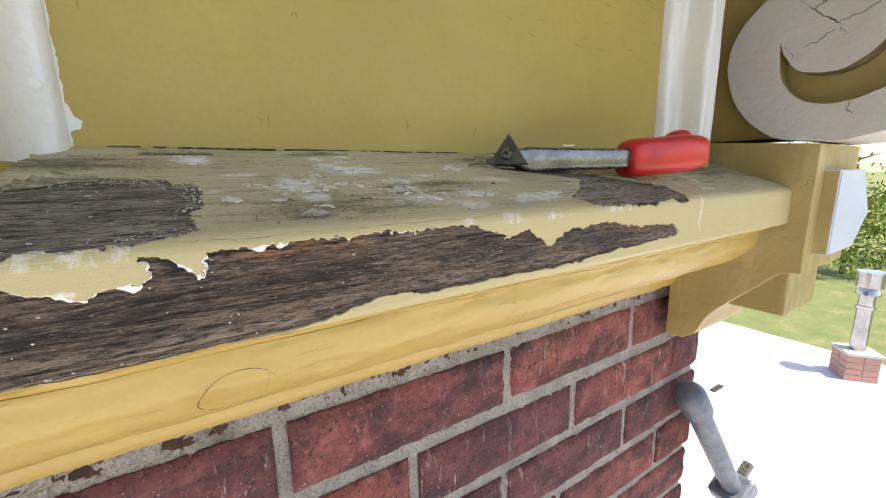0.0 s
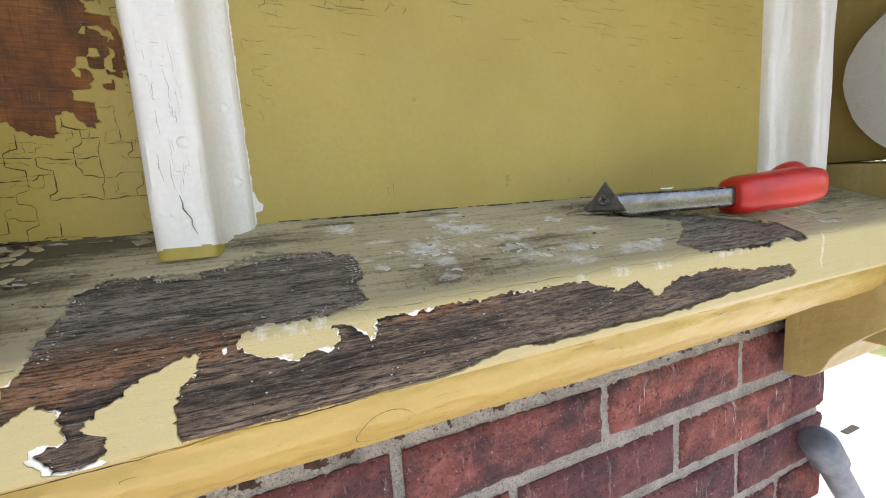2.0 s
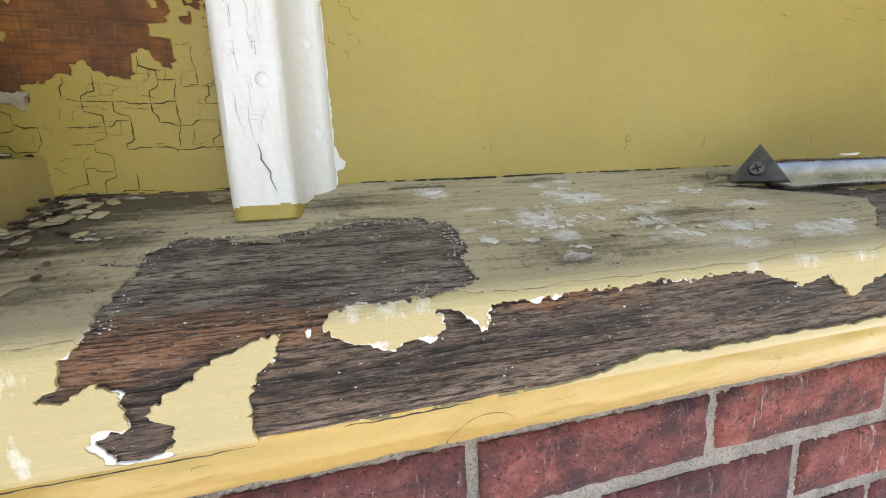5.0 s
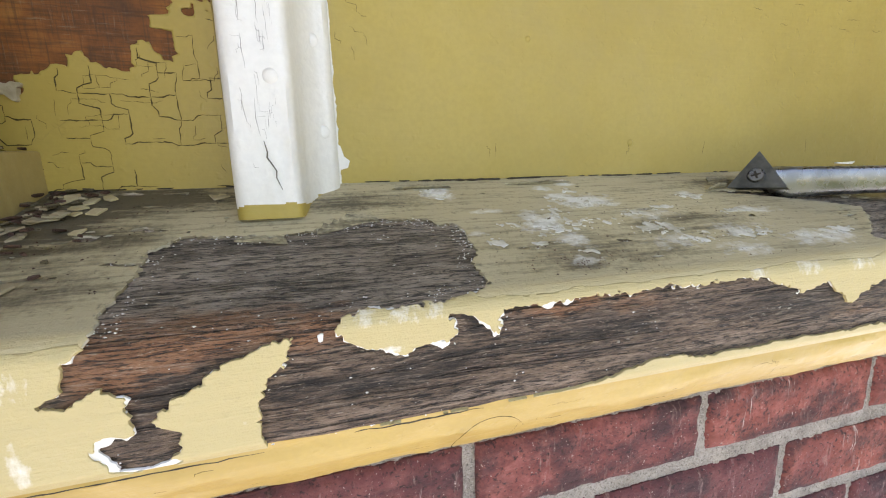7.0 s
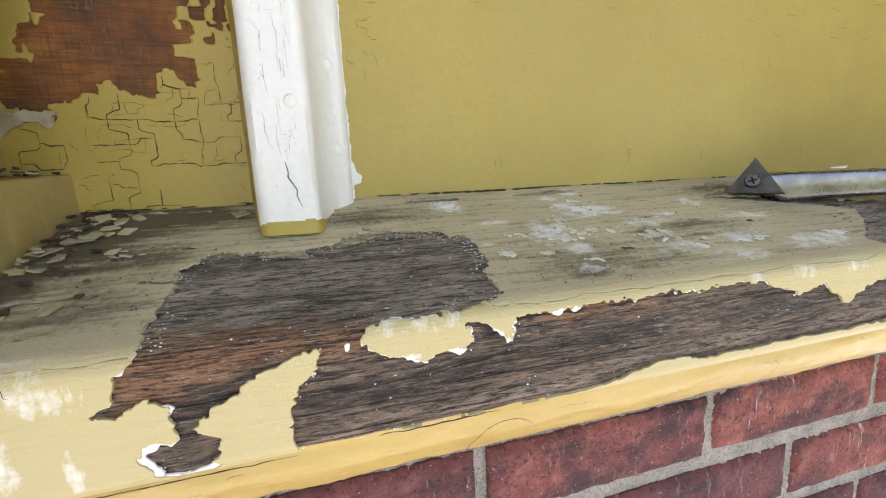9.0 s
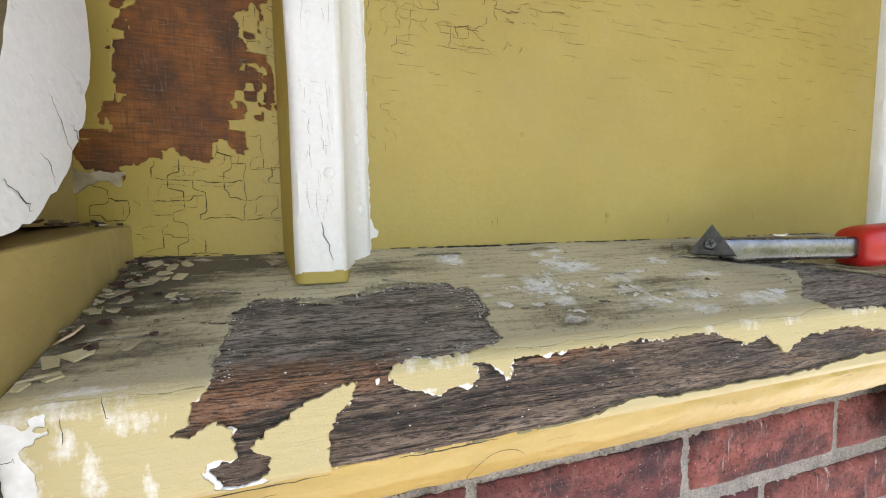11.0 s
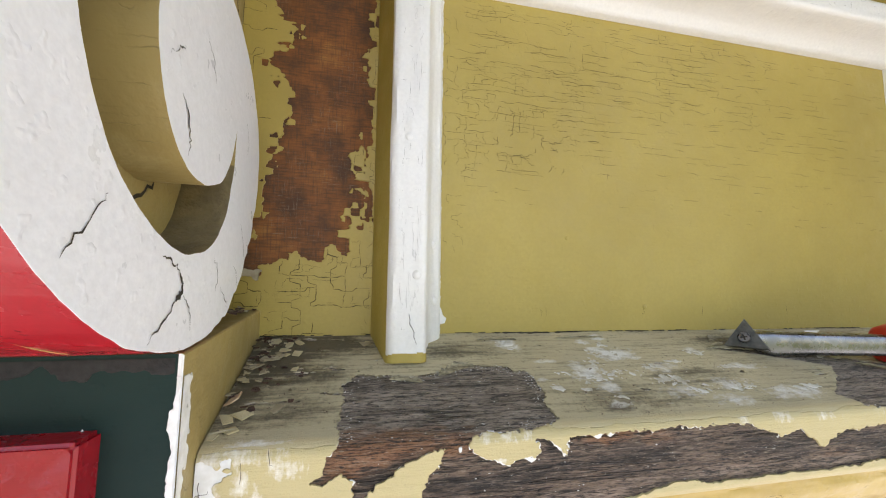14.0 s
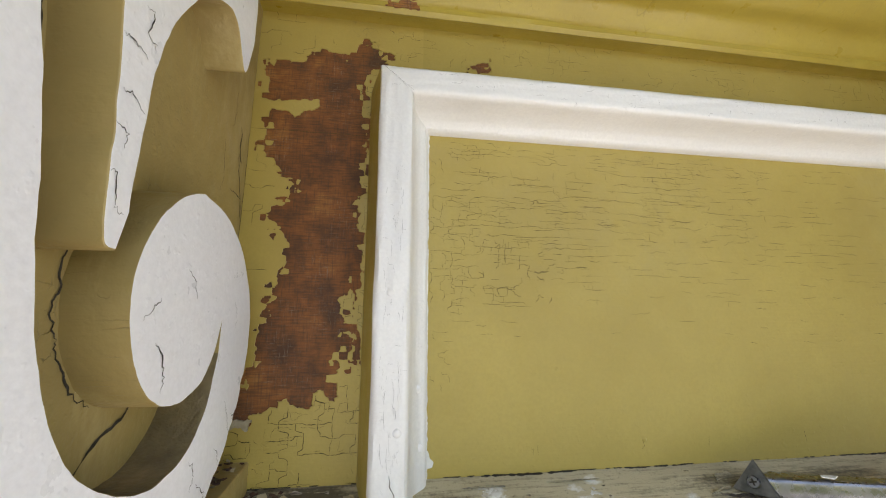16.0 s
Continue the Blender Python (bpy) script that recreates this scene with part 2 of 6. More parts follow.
def panel_wood():
    """Reddish-brown bare boards, stained dark in blotches, with worn grey rubs along and across the grain."""
    m = Mat("red_brown_wood", 0.7)
    grain = m.noise(1.0, 5, m.stretch(60, 40, 900), 0.6)
    up = m.noise(1.0, 4, m.stretch(900, 40, 60), 0.6)
    tone = m.ramp(m.noise(34, 6, None, 0.65), [(0.36, (0.085, 0.034, 0.011)), (0.46, (0.17, 0.060, 0.013)), (0.56, (0.25, 0.088, 0.017)), (0.7, (0.34, 0.145, 0.032))])
    tone = m.mix(m.ramp(grain, [(0.45, grey(0)), (0.62, grey(0.5))]), tone, (0.05, 0.025, 0.012))
    tone = m.mix(m.ramp(up, [(0.52, grey(0)), (0.66, grey(0.55))]), tone, (0.07, 0.034, 0.016))
    rubs = m.ramp(m.noise(28, 3, m.stretch(1, 1, 1, None, (5, 2, 8))), [(0.45, grey(0)), (0.6, grey(1))])
    for scale, at in (((90, 40, 1000), (4, 4, 4)), ((1000, 40, 90), (9, 1, 4))):
        weave = m.ramp(m.noise(1.0, 4, m.stretch(*scale, None, at), 0.7), [(0.57, grey(0)), (0.70, grey(0.42))])
        tone = m.mix(m.math("MULTIPLY", weave, rubs), tone, (0.33, 0.27, 0.20))
    m.colour(tone)
    m.bump(grain, 0.5, 0.0008)
    m.bump(up, 0.3, 0.0006)
    return m.m


def brick_mat(name="red_brick", pale=0.0):
    """Old pressed brick: orange to plum, fire-darkened blotches, lime drips and chips."""
    m = Mat(name, 0.85)
    each = m.random()
    tone = m.ramp(m.noise(60, 9, None, 0.72), [(0.34, (0.10, 0.028, 0.027)), (0.5, (0.20, 0.056, 0.050)), (0.66, (0.34, 0.125, 0.105))])
    tone = m.mix(m.ramp(each, [(0.0, grey(0)), (1.0, grey(0.45))]), tone, (0.34, 0.082, 0.042))
    tone = m.mix(m.ramp(m.noise(9, 3), [(0.45, grey(0)), (0.65, grey(0.6))]), tone, (0.12, 0.03, 0.034))
    tone = m.mix(m.ramp(each, [(0.0, grey(0.7)), (0.45, grey(0))]), tone, (0.095, 0.028, 0.034))
    soot_and_gap_shade = m.noise(17, 9, m.stretch(0.8, 1, 1.3, None, (4, 2, 9)), 0.68)
    tone = m.mix(m.ramp(soot_and_gap_shade, [(0.46, grey(0)), (0.60, grey(0.85))]), tone, (0.036, 0.016, 0.020))
    pits = m.noise(260, 4, None, 0.7)
    tone = m.mix(m.ramp(pits, [(0.36, grey(0.85)), (0.45, grey(0))]), tone, (0.02, 0.009, 0.010))
    lime = m.noise(1.0, 5, m.stretch(110, 60, 22), 0.75)
    tone = m.mix(m.ramp(lime, [(0.58, grey(0)), (0.74, grey(0.5))]), tone, (0.46, 0.33, 0.29))
    drips = m.math("MULTIPLY", m.ramp(m.noise(1.0, 3, m.stretch(230, 60, 26, None, (2, 6, 1)), 0.7), [(0.60, grey(0)), (0.68, grey(1))]), m.ramp(m.noise(17, 3, m.stretch(1, 1, 0.6, None, (8, 3, 5))), [(0.54, grey(0)), (0.64, grey(0.85))]))
    tone = m.mix(drips, tone, (0.60, 0.52, 0.47))
    specks = m.noise(420, 2)
    tone = m.mix(m.ramp(specks, [(0.68, grey(0)), (0.74, grey(0.75))]), tone, (0.5, 0.4, 0.36))
    tone = m.mix(pale, tone, (0.55, 0.31, 0.25))
    m.colour(tone)
    m.bump(m.noise(90, 6), 0.9, 0.004)
    m.bump(pits, 0.5, 0.002)
    m.bump(m.noise(500, 3), 0.4, 0.0012)
    return m.m


def mortar_mat():
    m = Mat("sandy_mortar", 0.95)
    tone = m.ramp(m.noise(40, 5), [(0.3, (0.30, 0.265, 0.23)), (0.7, (0.54, 0.49, 0.43))])
    tone = m.mix(m.ramp(m.noise(520, 3, None, 0.8), [(0.52, grey(0)), (0.66, grey(0.85))]), tone, (0.10, 0.085, 0.07))
    tone = m.mix(m.ramp(m.noise(640, 2, m.stretch(1, 1, 1, None, (3, 3, 3))), [(0.60, grey(0)), (0.70, grey(0.8))]), tone, (0.60, 0.56, 0.50))
    m.colour(tone)
    m.bump(m.noise(480, 4), 1.0, 0.005)
    m.bump(m.noise(90, 5), 0.8, 0.006)
    return m.m


def plain(name, a, b, rough, metal=0.0, scale=30, bumpy=0.2, dist=0.001):
    m = Mat(name, rough, metal)
    m.colour(m.ramp(m.noise(scale, 5), [(0.3, a), (0.7, b)]))
    m.rough(m.ramp(m.noise(scale * 3, 4), [(0.3, grey(max(0.05, rough - 0.1))), (0.75, grey(min(1, rough + 0.15)))]))
    m.bump(m.noise(scale * 5, 4), bumpy, dist)
    return m.m


ledge_paint = smeared_paint("dirty_olive_paint", (0.55, 0.485, 0.315), (0.42, 0.365, 0.23), (0.54, 0.455, 0.26), (0.090, 0.074, 0.046), (0.78, 0.78, 0.75), 0.66)
fascia_paint = smeared_paint("pale_yellow_paint", (0.49, 0.395, 0.185), (0.43, 0.34, 0.155), (0.50, 0.41, 0.20), (0.30, 0.24, 0.13), (0.84, 0.83, 0.79), 0.40, (170, 170, 45))
white_primer, spatter, torn_edge = primer_mat(), spatter_mat(), torn_edge_mat()
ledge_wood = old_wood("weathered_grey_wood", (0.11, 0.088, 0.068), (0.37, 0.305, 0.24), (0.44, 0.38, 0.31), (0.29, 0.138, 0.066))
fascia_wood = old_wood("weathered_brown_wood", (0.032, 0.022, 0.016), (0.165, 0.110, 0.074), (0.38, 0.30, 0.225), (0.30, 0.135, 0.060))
bare_panel, brick_red, mortar = panel_wood(), brick_mat(), mortar_mat()
# the pier's red brick, paled to put the sunlight into its colour
brick_sunlit = brick_mat("sunlit_red_brick", 0.75)
steel = plain("scratched_steel", (0.15, 0.152, 0.155), (0.25, 0.25, 0.25), 0.27, 1.0, 60, 0.08, 0.0003)
dark_steel = plain("dark_blade_steel", (0.07, 0.07, 0.065), (0.16, 0.155, 0.14), 0.45, 0.8, 160, 0.3, 0.0004)
def scuffed_red():
    m = Mat("red_rubber_handle", 0.34)
    tone = m.ramp(m.noise(40, 4), [(0.3, (0.50, 0.018, 0.014)), (0.7, (0.60, 0.030, 0.022))])
    scuff = m.noise(1.0, 5, m.stretch(120, 160, 260), 0.75)
    tone = m.mix(m.ramp(scuff, [(0.68, grey(0)), (0.74, grey(0.85))]), tone, (0.68, 0.55, 0.50))
    tone = m.mix(m.ramp(m.noise(30, 5), [(0.55, grey(0)), (0.75, grey(0.5))]), tone, (0.22, 0.012, 0.01))
    m.colour(tone)
    m.bump(m.noise(220, 4), 0.3, 0.0008)
    return m.m


handle_red = scuffed_red()
galvanised = plain("galvanised_pipe", (0.10, 0.12, 0.15), (0.19, 0.215, 0.25), 0.42, 0.2, 60, 0.2, 0.001)
flue_steel = plain("bright_flue_steel", (0.34, 0.35, 0.36), (0.5, 0.5, 0.5), 0.16, 1.0, 8, 0.05, 0.002)
roof_white = plain("white_roof_coating", (0.48, 0.48, 0.48), (0.58, 0.58, 0.58), 0.7, 0.0, 4, 0.3, 0.01)
concrete = plain("pale_concrete", (0.42, 0.40, 0.37), (0.55, 0.53, 0.49), 0.85, 0.0, 12, 0.4, 0.004)
# near-black standing for the shade inside cracks, slots and the ledge gap
soot_and_gap_shade = plain("dark_gap_shade", (0.025, 0.02, 0.014), (0.055, 0.045, 0.03), 0.9, 0.0, 120, 0.5, 0.002)
old_crack = plain("grey_crack_tone", (0.10, 0.09, 0.07), (0.22, 0.20, 0.16), 0.9, 0.0, 120, 0.3, 0.001)
# dark olive that paints the shade inside the fine cracks
crack_shade = plain("crack_shade", (0.05, 0.036, 0.010), (0.095, 0.07, 0.022), 0.9, 0.0, 120, 0.3, 0.001)
old_flake = plain("old_paint_scrap", (0.26, 0.21, 0.12), (0.50, 0.44, 0.31), 0.8, 0.0, 90, 0.4, 0.0008)
dust = plain("brown_dust", (0.10, 0.080, 0.048), (0.20, 0.165, 0.10), 0.95, 0.0, 300, 0.8, 0.002)
brown_dirt_and_fringe = plain("brown_wet_dirt_and_fringe", (0.045, 0.022, 0.016), (0.13, 0.07, 0.05), 0.85, 0.0, 160, 0.8, 0.003)
flake_cream = plain("cream_paint_scrap", (0.46, 0.385, 0.21), (0.60, 0.53, 0.34), 0.7, 0.0, 90, 0.4, 0.0008)
flake_tan = plain("tan_paint_scrap", (0.56, 0.36, 0.20), (0.70, 0.56, 0.40), 0.75, 0.0, 160, 0.5, 0.0008)
hollow_dirt_shade = plain("dirty_shaded_tan_paint", (0.10, 0.075, 0.04), (0.26, 0.20, 0.095), 0.8, 0.0, 55, 0.6, 0.003)
gap_black = plain("black_gap_shade", (0.006, 0.006, 0.006), (0.016, 0.015, 0.013), 0.7, 0.0, 120, 0.4, 0.001)
bark = plain("bark", (0.10, 0.075, 0.055), (0.19, 0.15, 0.115), 0.9, 0.0, 14, 0.8, 0.02)
slate = plain("slate_roofing", (0.09, 0.09, 0.095), (0.14, 0.14, 0.145), 0.7, 0.0, 6, 0.4, 0.01)


def leaf_mat(name, a, b):
    m = Mat(name, 0.55)
    each = m.nt.nodes.new("ShaderNodeNewGeometry").outputs["Random Per Island"]
    m.colour(m.ramp(each, [(0.0, a), (1.0, b)]))
    m.bsdf.inputs["Subsurface Weight"].default_value = 0.0
    return m.m


leaf_green = leaf_mat("spring_leaves", (0.13, 0.20, 0.03), (0.34, 0.40, 0.09))
needle_green = leaf_mat("dark_needles", (0.03, 0.06, 0.025), (0.07, 0.10, 0.04))


def grass_mat():
    m = Mat("lawn_grass", 0.9)
    tone = m.ramp(m.noise(1.3, 6), [(0.3, (0.14, 0.19, 0.055)), (0.55, (0.20, 0.235, 0.08)), (0.75, (0.34, 0.30, 0.18))])
    tone = m.mix(m.ramp(m.noise(30, 4), [(0.4, grey(0)), (0.7, grey(0.6))]), tone, (0.07, 0.10, 0.03))
    m.colour(tone)
    m.bump(m.noise(40, 4), 0.8, 0.05)
    return m.m


lawn = grass_mat()


# ---- mesh helpers ----
def mesh_of(name, bm, materials, smooth=None):
    if not isinstance(materials, (list, tuple)):
        materials = [materials]
    bmesh.ops.recalc_face_normals(bm, faces=bm.faces)
    data = bpy.data.meshes.new(name)
    if smooth is not None:
        for e in bm.edges:
            e.smooth = len(e.link_faces) == 2 and e.calc_face_angle(0) < radians(smooth)
        for f in bm.faces:
            f.smooth = True
    bm.to_mesh(data)
    bm.free()
    for q in materials:
        data.materials.append(q)
    return data


def part(name, bm, material, parent=None, label="", smooth=None):
    data = bm if isinstance(bm, bpy.types.Mesh) else mesh_of(name, bm, material, smooth)
    ob = new(name, data)
    if parent:
        ob.parent = parent
    if label:
        ob["label"] = label
    return ob


def thing(name, label, category, group="", kind="", at=(0, 0, 0)):
    ob = new(name)
    ob.location = at
    ob.empty_display_size = 0.05
    return tagged(ob, label, category, group, kind)


def box(x0, y0, z0, x1, y1, z1, bevel=0.0, seg=2, bm=None):
    bm = bm or bmesh.new()
    made = bmesh.ops.create_cube(bm, size=1.0, matrix=Matrix.Translation(((x0 + x1) / 2, (y0 + y1) / 2, (z0 + z1) / 2))
                                 @ Matrix.Diagonal((x1 - x0, y1 - y0, z1 - z0, 1)))
    if bevel:
        es = list({e for v in made["verts"] for e in v.link_edges})
        bmesh.ops.bevel(bm, geom=es, offset=bevel, segments=seg, affect="EDGES", profile=0.5)
    return bm


def spline(points, per=8, closed=False):
    """A smooth run of points through the given ones (Catmull-Rom)."""
    p = [Vector(q) for q in points]
    n, out = len(p), []
    for i in range(n if closed else n - 1):
        a, b, c, d = (p[(i + k) % n] if closed else p[min(max(i + k, 0), n - 1)] for k in (-1, 0, 1, 2))
        for s in range(per):
            t = s / per
            out.append(0.5 * (2 * b + (c - a) * t + (2 * a - 5 * b + 4 * c - d) * t * t + (3 * b - a - 3 * c + d) * t ** 3))
    if not closed:
        out.append(p[-1])
    return out


def sweep(profile, x0, x1, steps=1, wobble=0.0, bm=None, axis="x", closed=False, fine=0.0):
    """A moulding: a run of (y, z) drawn along x, or of (x, y) drawn along z."""
    bm = bm or bmesh.new()
    rows = []
    for i in range(steps + 1):
        x = x0 + (x1 - x0) * i / steps
        row = []
        for k, (a, b) in enumerate(profile):
            da = wobble * noise.noise((x * 22, k * 0.35, a * 30 + b))
            da += fine * noise.fractal((x * 60, a * 420, b * 420), 0.7, 2.0, 3)
            row.append(bm.verts.new((x, a + da, b + da * 0.5) if axis == "x" else (a + da, b + da * 0.4, x)))
        rows.append(row)
    n = len(profile)
    for r, q in zip(rows, rows[1:]):
        for k in range(n if closed else n - 1):
            bm.faces.new((r[k], r[(k + 1) % n], q[(k + 1) % n], q[k]))
    if closed:
        bm.faces.new(rows[0])
        bm.faces.new(rows[-1])
    return bm


def tube(points, radius, seg=16, caps=True, bm=None):
    """A round bar along the points; radius may be a list."""
    bm = bm or bmesh.new()
    pts = [Vector(p) for p in points]
    radii = radius if isinstance(radius, (list, tuple)) else [radius] * len(pts)
    rings = []
    for i, p in enumerate(pts):
        d = (pts[min(i + 1, len(pts) - 1)] - pts[max(i - 1, 0)]).normalized()
        u = d.orthogonal().normalized() if i == 0 else (u - u.dot(d) * d).normalized()
        v = d.cross(u)
        rings.append([bm.verts.new(p + radii[i] * (math.cos(a) * u + math.sin(a) * v)) for a in [2 * math.pi * k / seg for k in range(seg)]])
    for r, q in zip(rings, rings[1:]):
        for k in range(seg):
            bm.faces.new((r[k], r[(k + 1) % seg], q[(k + 1) % seg], q[k]))
    if caps:
        bm.faces.new(rings[0])
        bm.faces.new(rings[-1])
    return bm


# ---- ragged paint films ----
def lattice(seed):
    r = np.random.RandomState(seed)
    return r.rand(64, 64)


def value_noise(x, y, seed):
    g = lattice(seed)
    i, j = np.floor(x).astype(int), np.floor(y).astype(int)
    u, v = x - i, y - j
    u, v = u * u * (3 - 2 * u), v * v * (3 - 2 * v)
    a, b = g[i % 64, j % 64], g[(i + 1) % 64, j % 64]
    c, d = g[i % 64, (j + 1) % 64], g[(i + 1) % 64, (j + 1) % 64]
    return (a * (1 - u) + b * u) * (1 - v) + (c * (1 - u) + d * u) * v - 0.5


def fractal(x, y, seed, octaves=4):
    return sum(value_noise(x * 2 ** k, y * 2 ** k, seed + k) / 1.7 ** k for k in range(octaves))


def blocks(x, y, seed):
    """Steps of small crazed squares, one value a square."""
    g = lattice(seed)
    x = x + 0.6 * value_noise(x * 0.7, y * 0.7, seed + 1)
    return g[np.floor(x).astype(int) % 64, np.floor(y).astype(int) % 64] - 0.5


def inside(x, y, outline):
    """Distance to a closed outline in millimetres, positive inside."""
    best, odd = np.full(x.shape, 1e9), np.zeros(x.shape, bool)
    n = len(outline)
    for k in range(n):
        (ax, ay), (bx, by) = outline[k], outline[(k + 1) % n]
        dx, dy = bx - ax, by - ay
        t = np.clip(((x - ax) * dx + (y - ay) * dy) / max(dx * dx + dy * dy, 1e-9), 0, 1)
        best = np.minimum(best, np.hypot(x - ax - t * dx, y - ay - t * dy))
        if ay != by:
            odd ^= ((ay > y) != (by > y)) & (x < ax + (y - ay) * dx / dy)
    return np.where(odd, best, -best)


def film(u0, u1, v0, v1, step, field, place, thick, lift=0.0, rim=0, curl=0.0):
    """A thin sheet where field(u, v) > 0 (millimetres), laid by place(u, v, height) on its support, with a rim down to it."""
    nu, nv = int(round((u1 - u0) / step)) + 1, int(round((v1 - v0) / step)) + 1
    U, V = np.meshgrid(np.linspace(u0, u1, nu), np.linspace(v0, v1, nv), indexing="ij")
    F = field(U, V)
    F[np.abs(F) < 1e-3] = 1e-3
    verts, index = [], np.full((nu, nv), -1)
    uv = []

    def add(u, v):
        uv.append((u, v))
        return len(uv) - 1

    keep = F > 0
    for i, j in zip(*np.nonzero(keep)):
        index[i, j] = add(U[i, j], V[i, j])
    cut = {}

    def crossing(a, b):
        key = (a, b) if a < b else (b, a)
        if key not in cut:
            t = F[a] / (F[a] - F[b])
            cut[key] = add(U[a] + t * (U[b] - U[a]), V[a] + t * (V[b] - V[a]))
        return cut[key]

    faces, edge = [], []
    count = keep[:-1, :-1].astype(int) + keep[1:, :-1] + keep[1:, 1:] + keep[:-1, 1:]
    for i, j in zip(*np.nonzero(count == 4)):
        faces.append((index[i, j], index[i + 1, j], index[i + 1, j + 1], index[i, j + 1]))
    for i, j in zip(*np.nonzero((count > 0) & (count < 4))):
        ring = [(i, j), (i + 1, j), (i + 1, j + 1), (i, j + 1)]
        poly, out = [], []
        for a, b in zip(ring, ring[1:] + ring[:1]):
            if keep[a]:
                poly.append(index[a])
            if keep[a] != keep[b]:
                c = crossing(a, b)
                poly.append(c)
                out.append((c, keep[a]))
        if len(poly) > 2:
            faces.append(tuple(poly))
        if len(out) == 2:
            edge.append((out[0][0], out[1][0]) if out[0][1] else (out[1][0], out[0][0]))
    A = np.array(uv)
    h = np.full(len(A), thick + lift)
    top = place(A[:, 0], A[:, 1], h)
    rims = sorted({k for e in edge for k in e})
    low = {k: len(A) + n for n, k in enumerate(rims)}
    B = A[rims] if rims else np.zeros((0, 2))
    bottom = place(B[:, 0], B[:, 1], np.full(len(B), lift - 0.0002)) if rims else np.zeros((0, 3))
    n_top = len(faces)
    faces += [(a, b, low[b], low[a]) for a, b in edge]
    data = bpy.data.meshes.new("film")
    data.from_pydata([tuple(p) for p in np.vstack([top, bottom])], [], [tuple(int(k) for k in f) for f in faces])
    data.polygons.foreach_set("material_index", [0] * n_top + [rim] * (len(faces) - n_top))
    data.polygons.foreach_set("use_smooth", [True] * n_top + [False] * (len(faces) - n_top))
    bm = bmesh.new()
    bm.from_mesh(data)
    bmesh.ops.recalc_face_normals(bm, faces=bm.faces)
    bm.to_mesh(data)
    bm.free()
    return data


# ---- the plan ----
WALL = 0.277            # face of the frieze boards
BRICK = 0.304           # face of the brickwork
LIP = 0.182             # front of the ledge
LEFT, RIGHT = -0.101, 0.566   # inner faces of the two brackets
CORNER = 0.70           # corner of the house
SLOPE = 0.36            # fall of the ledge

# ground, roof below, the house behind the boards
bm = bmesh.new()
bmesh.ops.create_grid(bm, x_segments=60, y_segments=60, size=600)
for v in bm.verts:
    v.co.z = 0.12 * noise.noise(v.co * 0.03)
ground = tagged(part("ground", bm, lawn), "sunlit green lawn with bare straw patches", "lawn", kind="structure")

roof = thing("flat_roof", "flat roof coated glaring white, below the brick wall", "roof", kind="structure")
part("roof_deck", box(-7.0, -7.0, 2.75, 6.6, 8.0, 3.0, 0.02), roof_white, roof)
part("roof_wall", box(-6.8, -6.8, -0.2, 6.4, 7.8, 2.75), concrete, roof)

house = thing("wall_house", "house body behind brick wall and painted frieze", "wall", kind="structure")
bm = bmesh.new()
rows = []
for i in range(521):
    x = -0.13 + 0.82 * i / 520
    rows.append([bm.verts.new((x, BRICK + 0.0062 - 0.0035 * noise.fractal((x * 120, z * 120, 4), 0.8, 2.0, 4) - 0.004 * max(0.0, noise.noise((x * 45, z * 60, 8))), z)) for z in np.linspace(5.0858, 5.1118, 18)])
for r, q in zip(rows, rows[1:]):
    for k in range(17):
        bm.faces.new((r[k], q[k], q[k + 1], r[k + 1]))
# the band turns dark brown towards its top
for f in bm.faces:
    c = f.calc_center_median()
    f.material_index = 1 if c.z > 5.0972 + 0.0055 * noise.fractal((c.x * 55, c.z * 70, 2), 0.7, 2.0, 4) else 0
part("mortar_band", bm, [mortar, brown_dirt_and_fringe], house, "rough crumbling top band of mortar", smooth=50)
part("mortar_bed", box(-3.0, BRICK + 0.0085, 3.0, CORNER - 0.006, 4.0, 5.112), mortar, house)
bm = bmesh.new()
nx, nz = 420, 190
sheet = [[bm.verts.new((-0.16 + 0.852 * i / nx, BRICK + 0.0048 - 0.0013 * noise.fractal((i * 0.55, k * 0.55, 3.0), 0.6, 2.2, 3) - 0.001 * noise.noise((i * 0.09, k * 0.09, 8)), 4.70 + 0.411 * k / nz)) for k in range(nz + 1)] for i in range(nx + 1)]
for i in range(nx):
    for k in range(nz):
        bm.faces.new((sheet[i][k], sheet[i + 1][k], sheet[i + 1][k + 1], sheet[i][k + 1]))
part("mortar_face", bm, mortar, house, "rough sandy mortar", smooth=180)
part("frieze_backing", box(-3.0, WALL + 0.03, 5.112, CORNER - 0.03, 4.0, 5.88), tan_paint, house)

# unseen eave the brackets imply, sized to keep sun off the frieze
eave = thing("eave", "unseen painted eave overhanging the frieze to keep it in shade", "eave", kind="structure")
# dark green added to cut the bounce onto the upper wall
part("soffit", box(-3.4, -0.28, 5.88, 0.97, 4.4, 5.91, 0.004), green_paint, eave)
part("eave_fascia", box(-3.4, -0.31, 5.86, 0.97, -0.28, 6.03, 0.004), white_paint, eave)
part("roof_slope", box(-3.45, -0.36, 6.03, 1.02, 4.4, 6.08, 0.01), slate, eave)


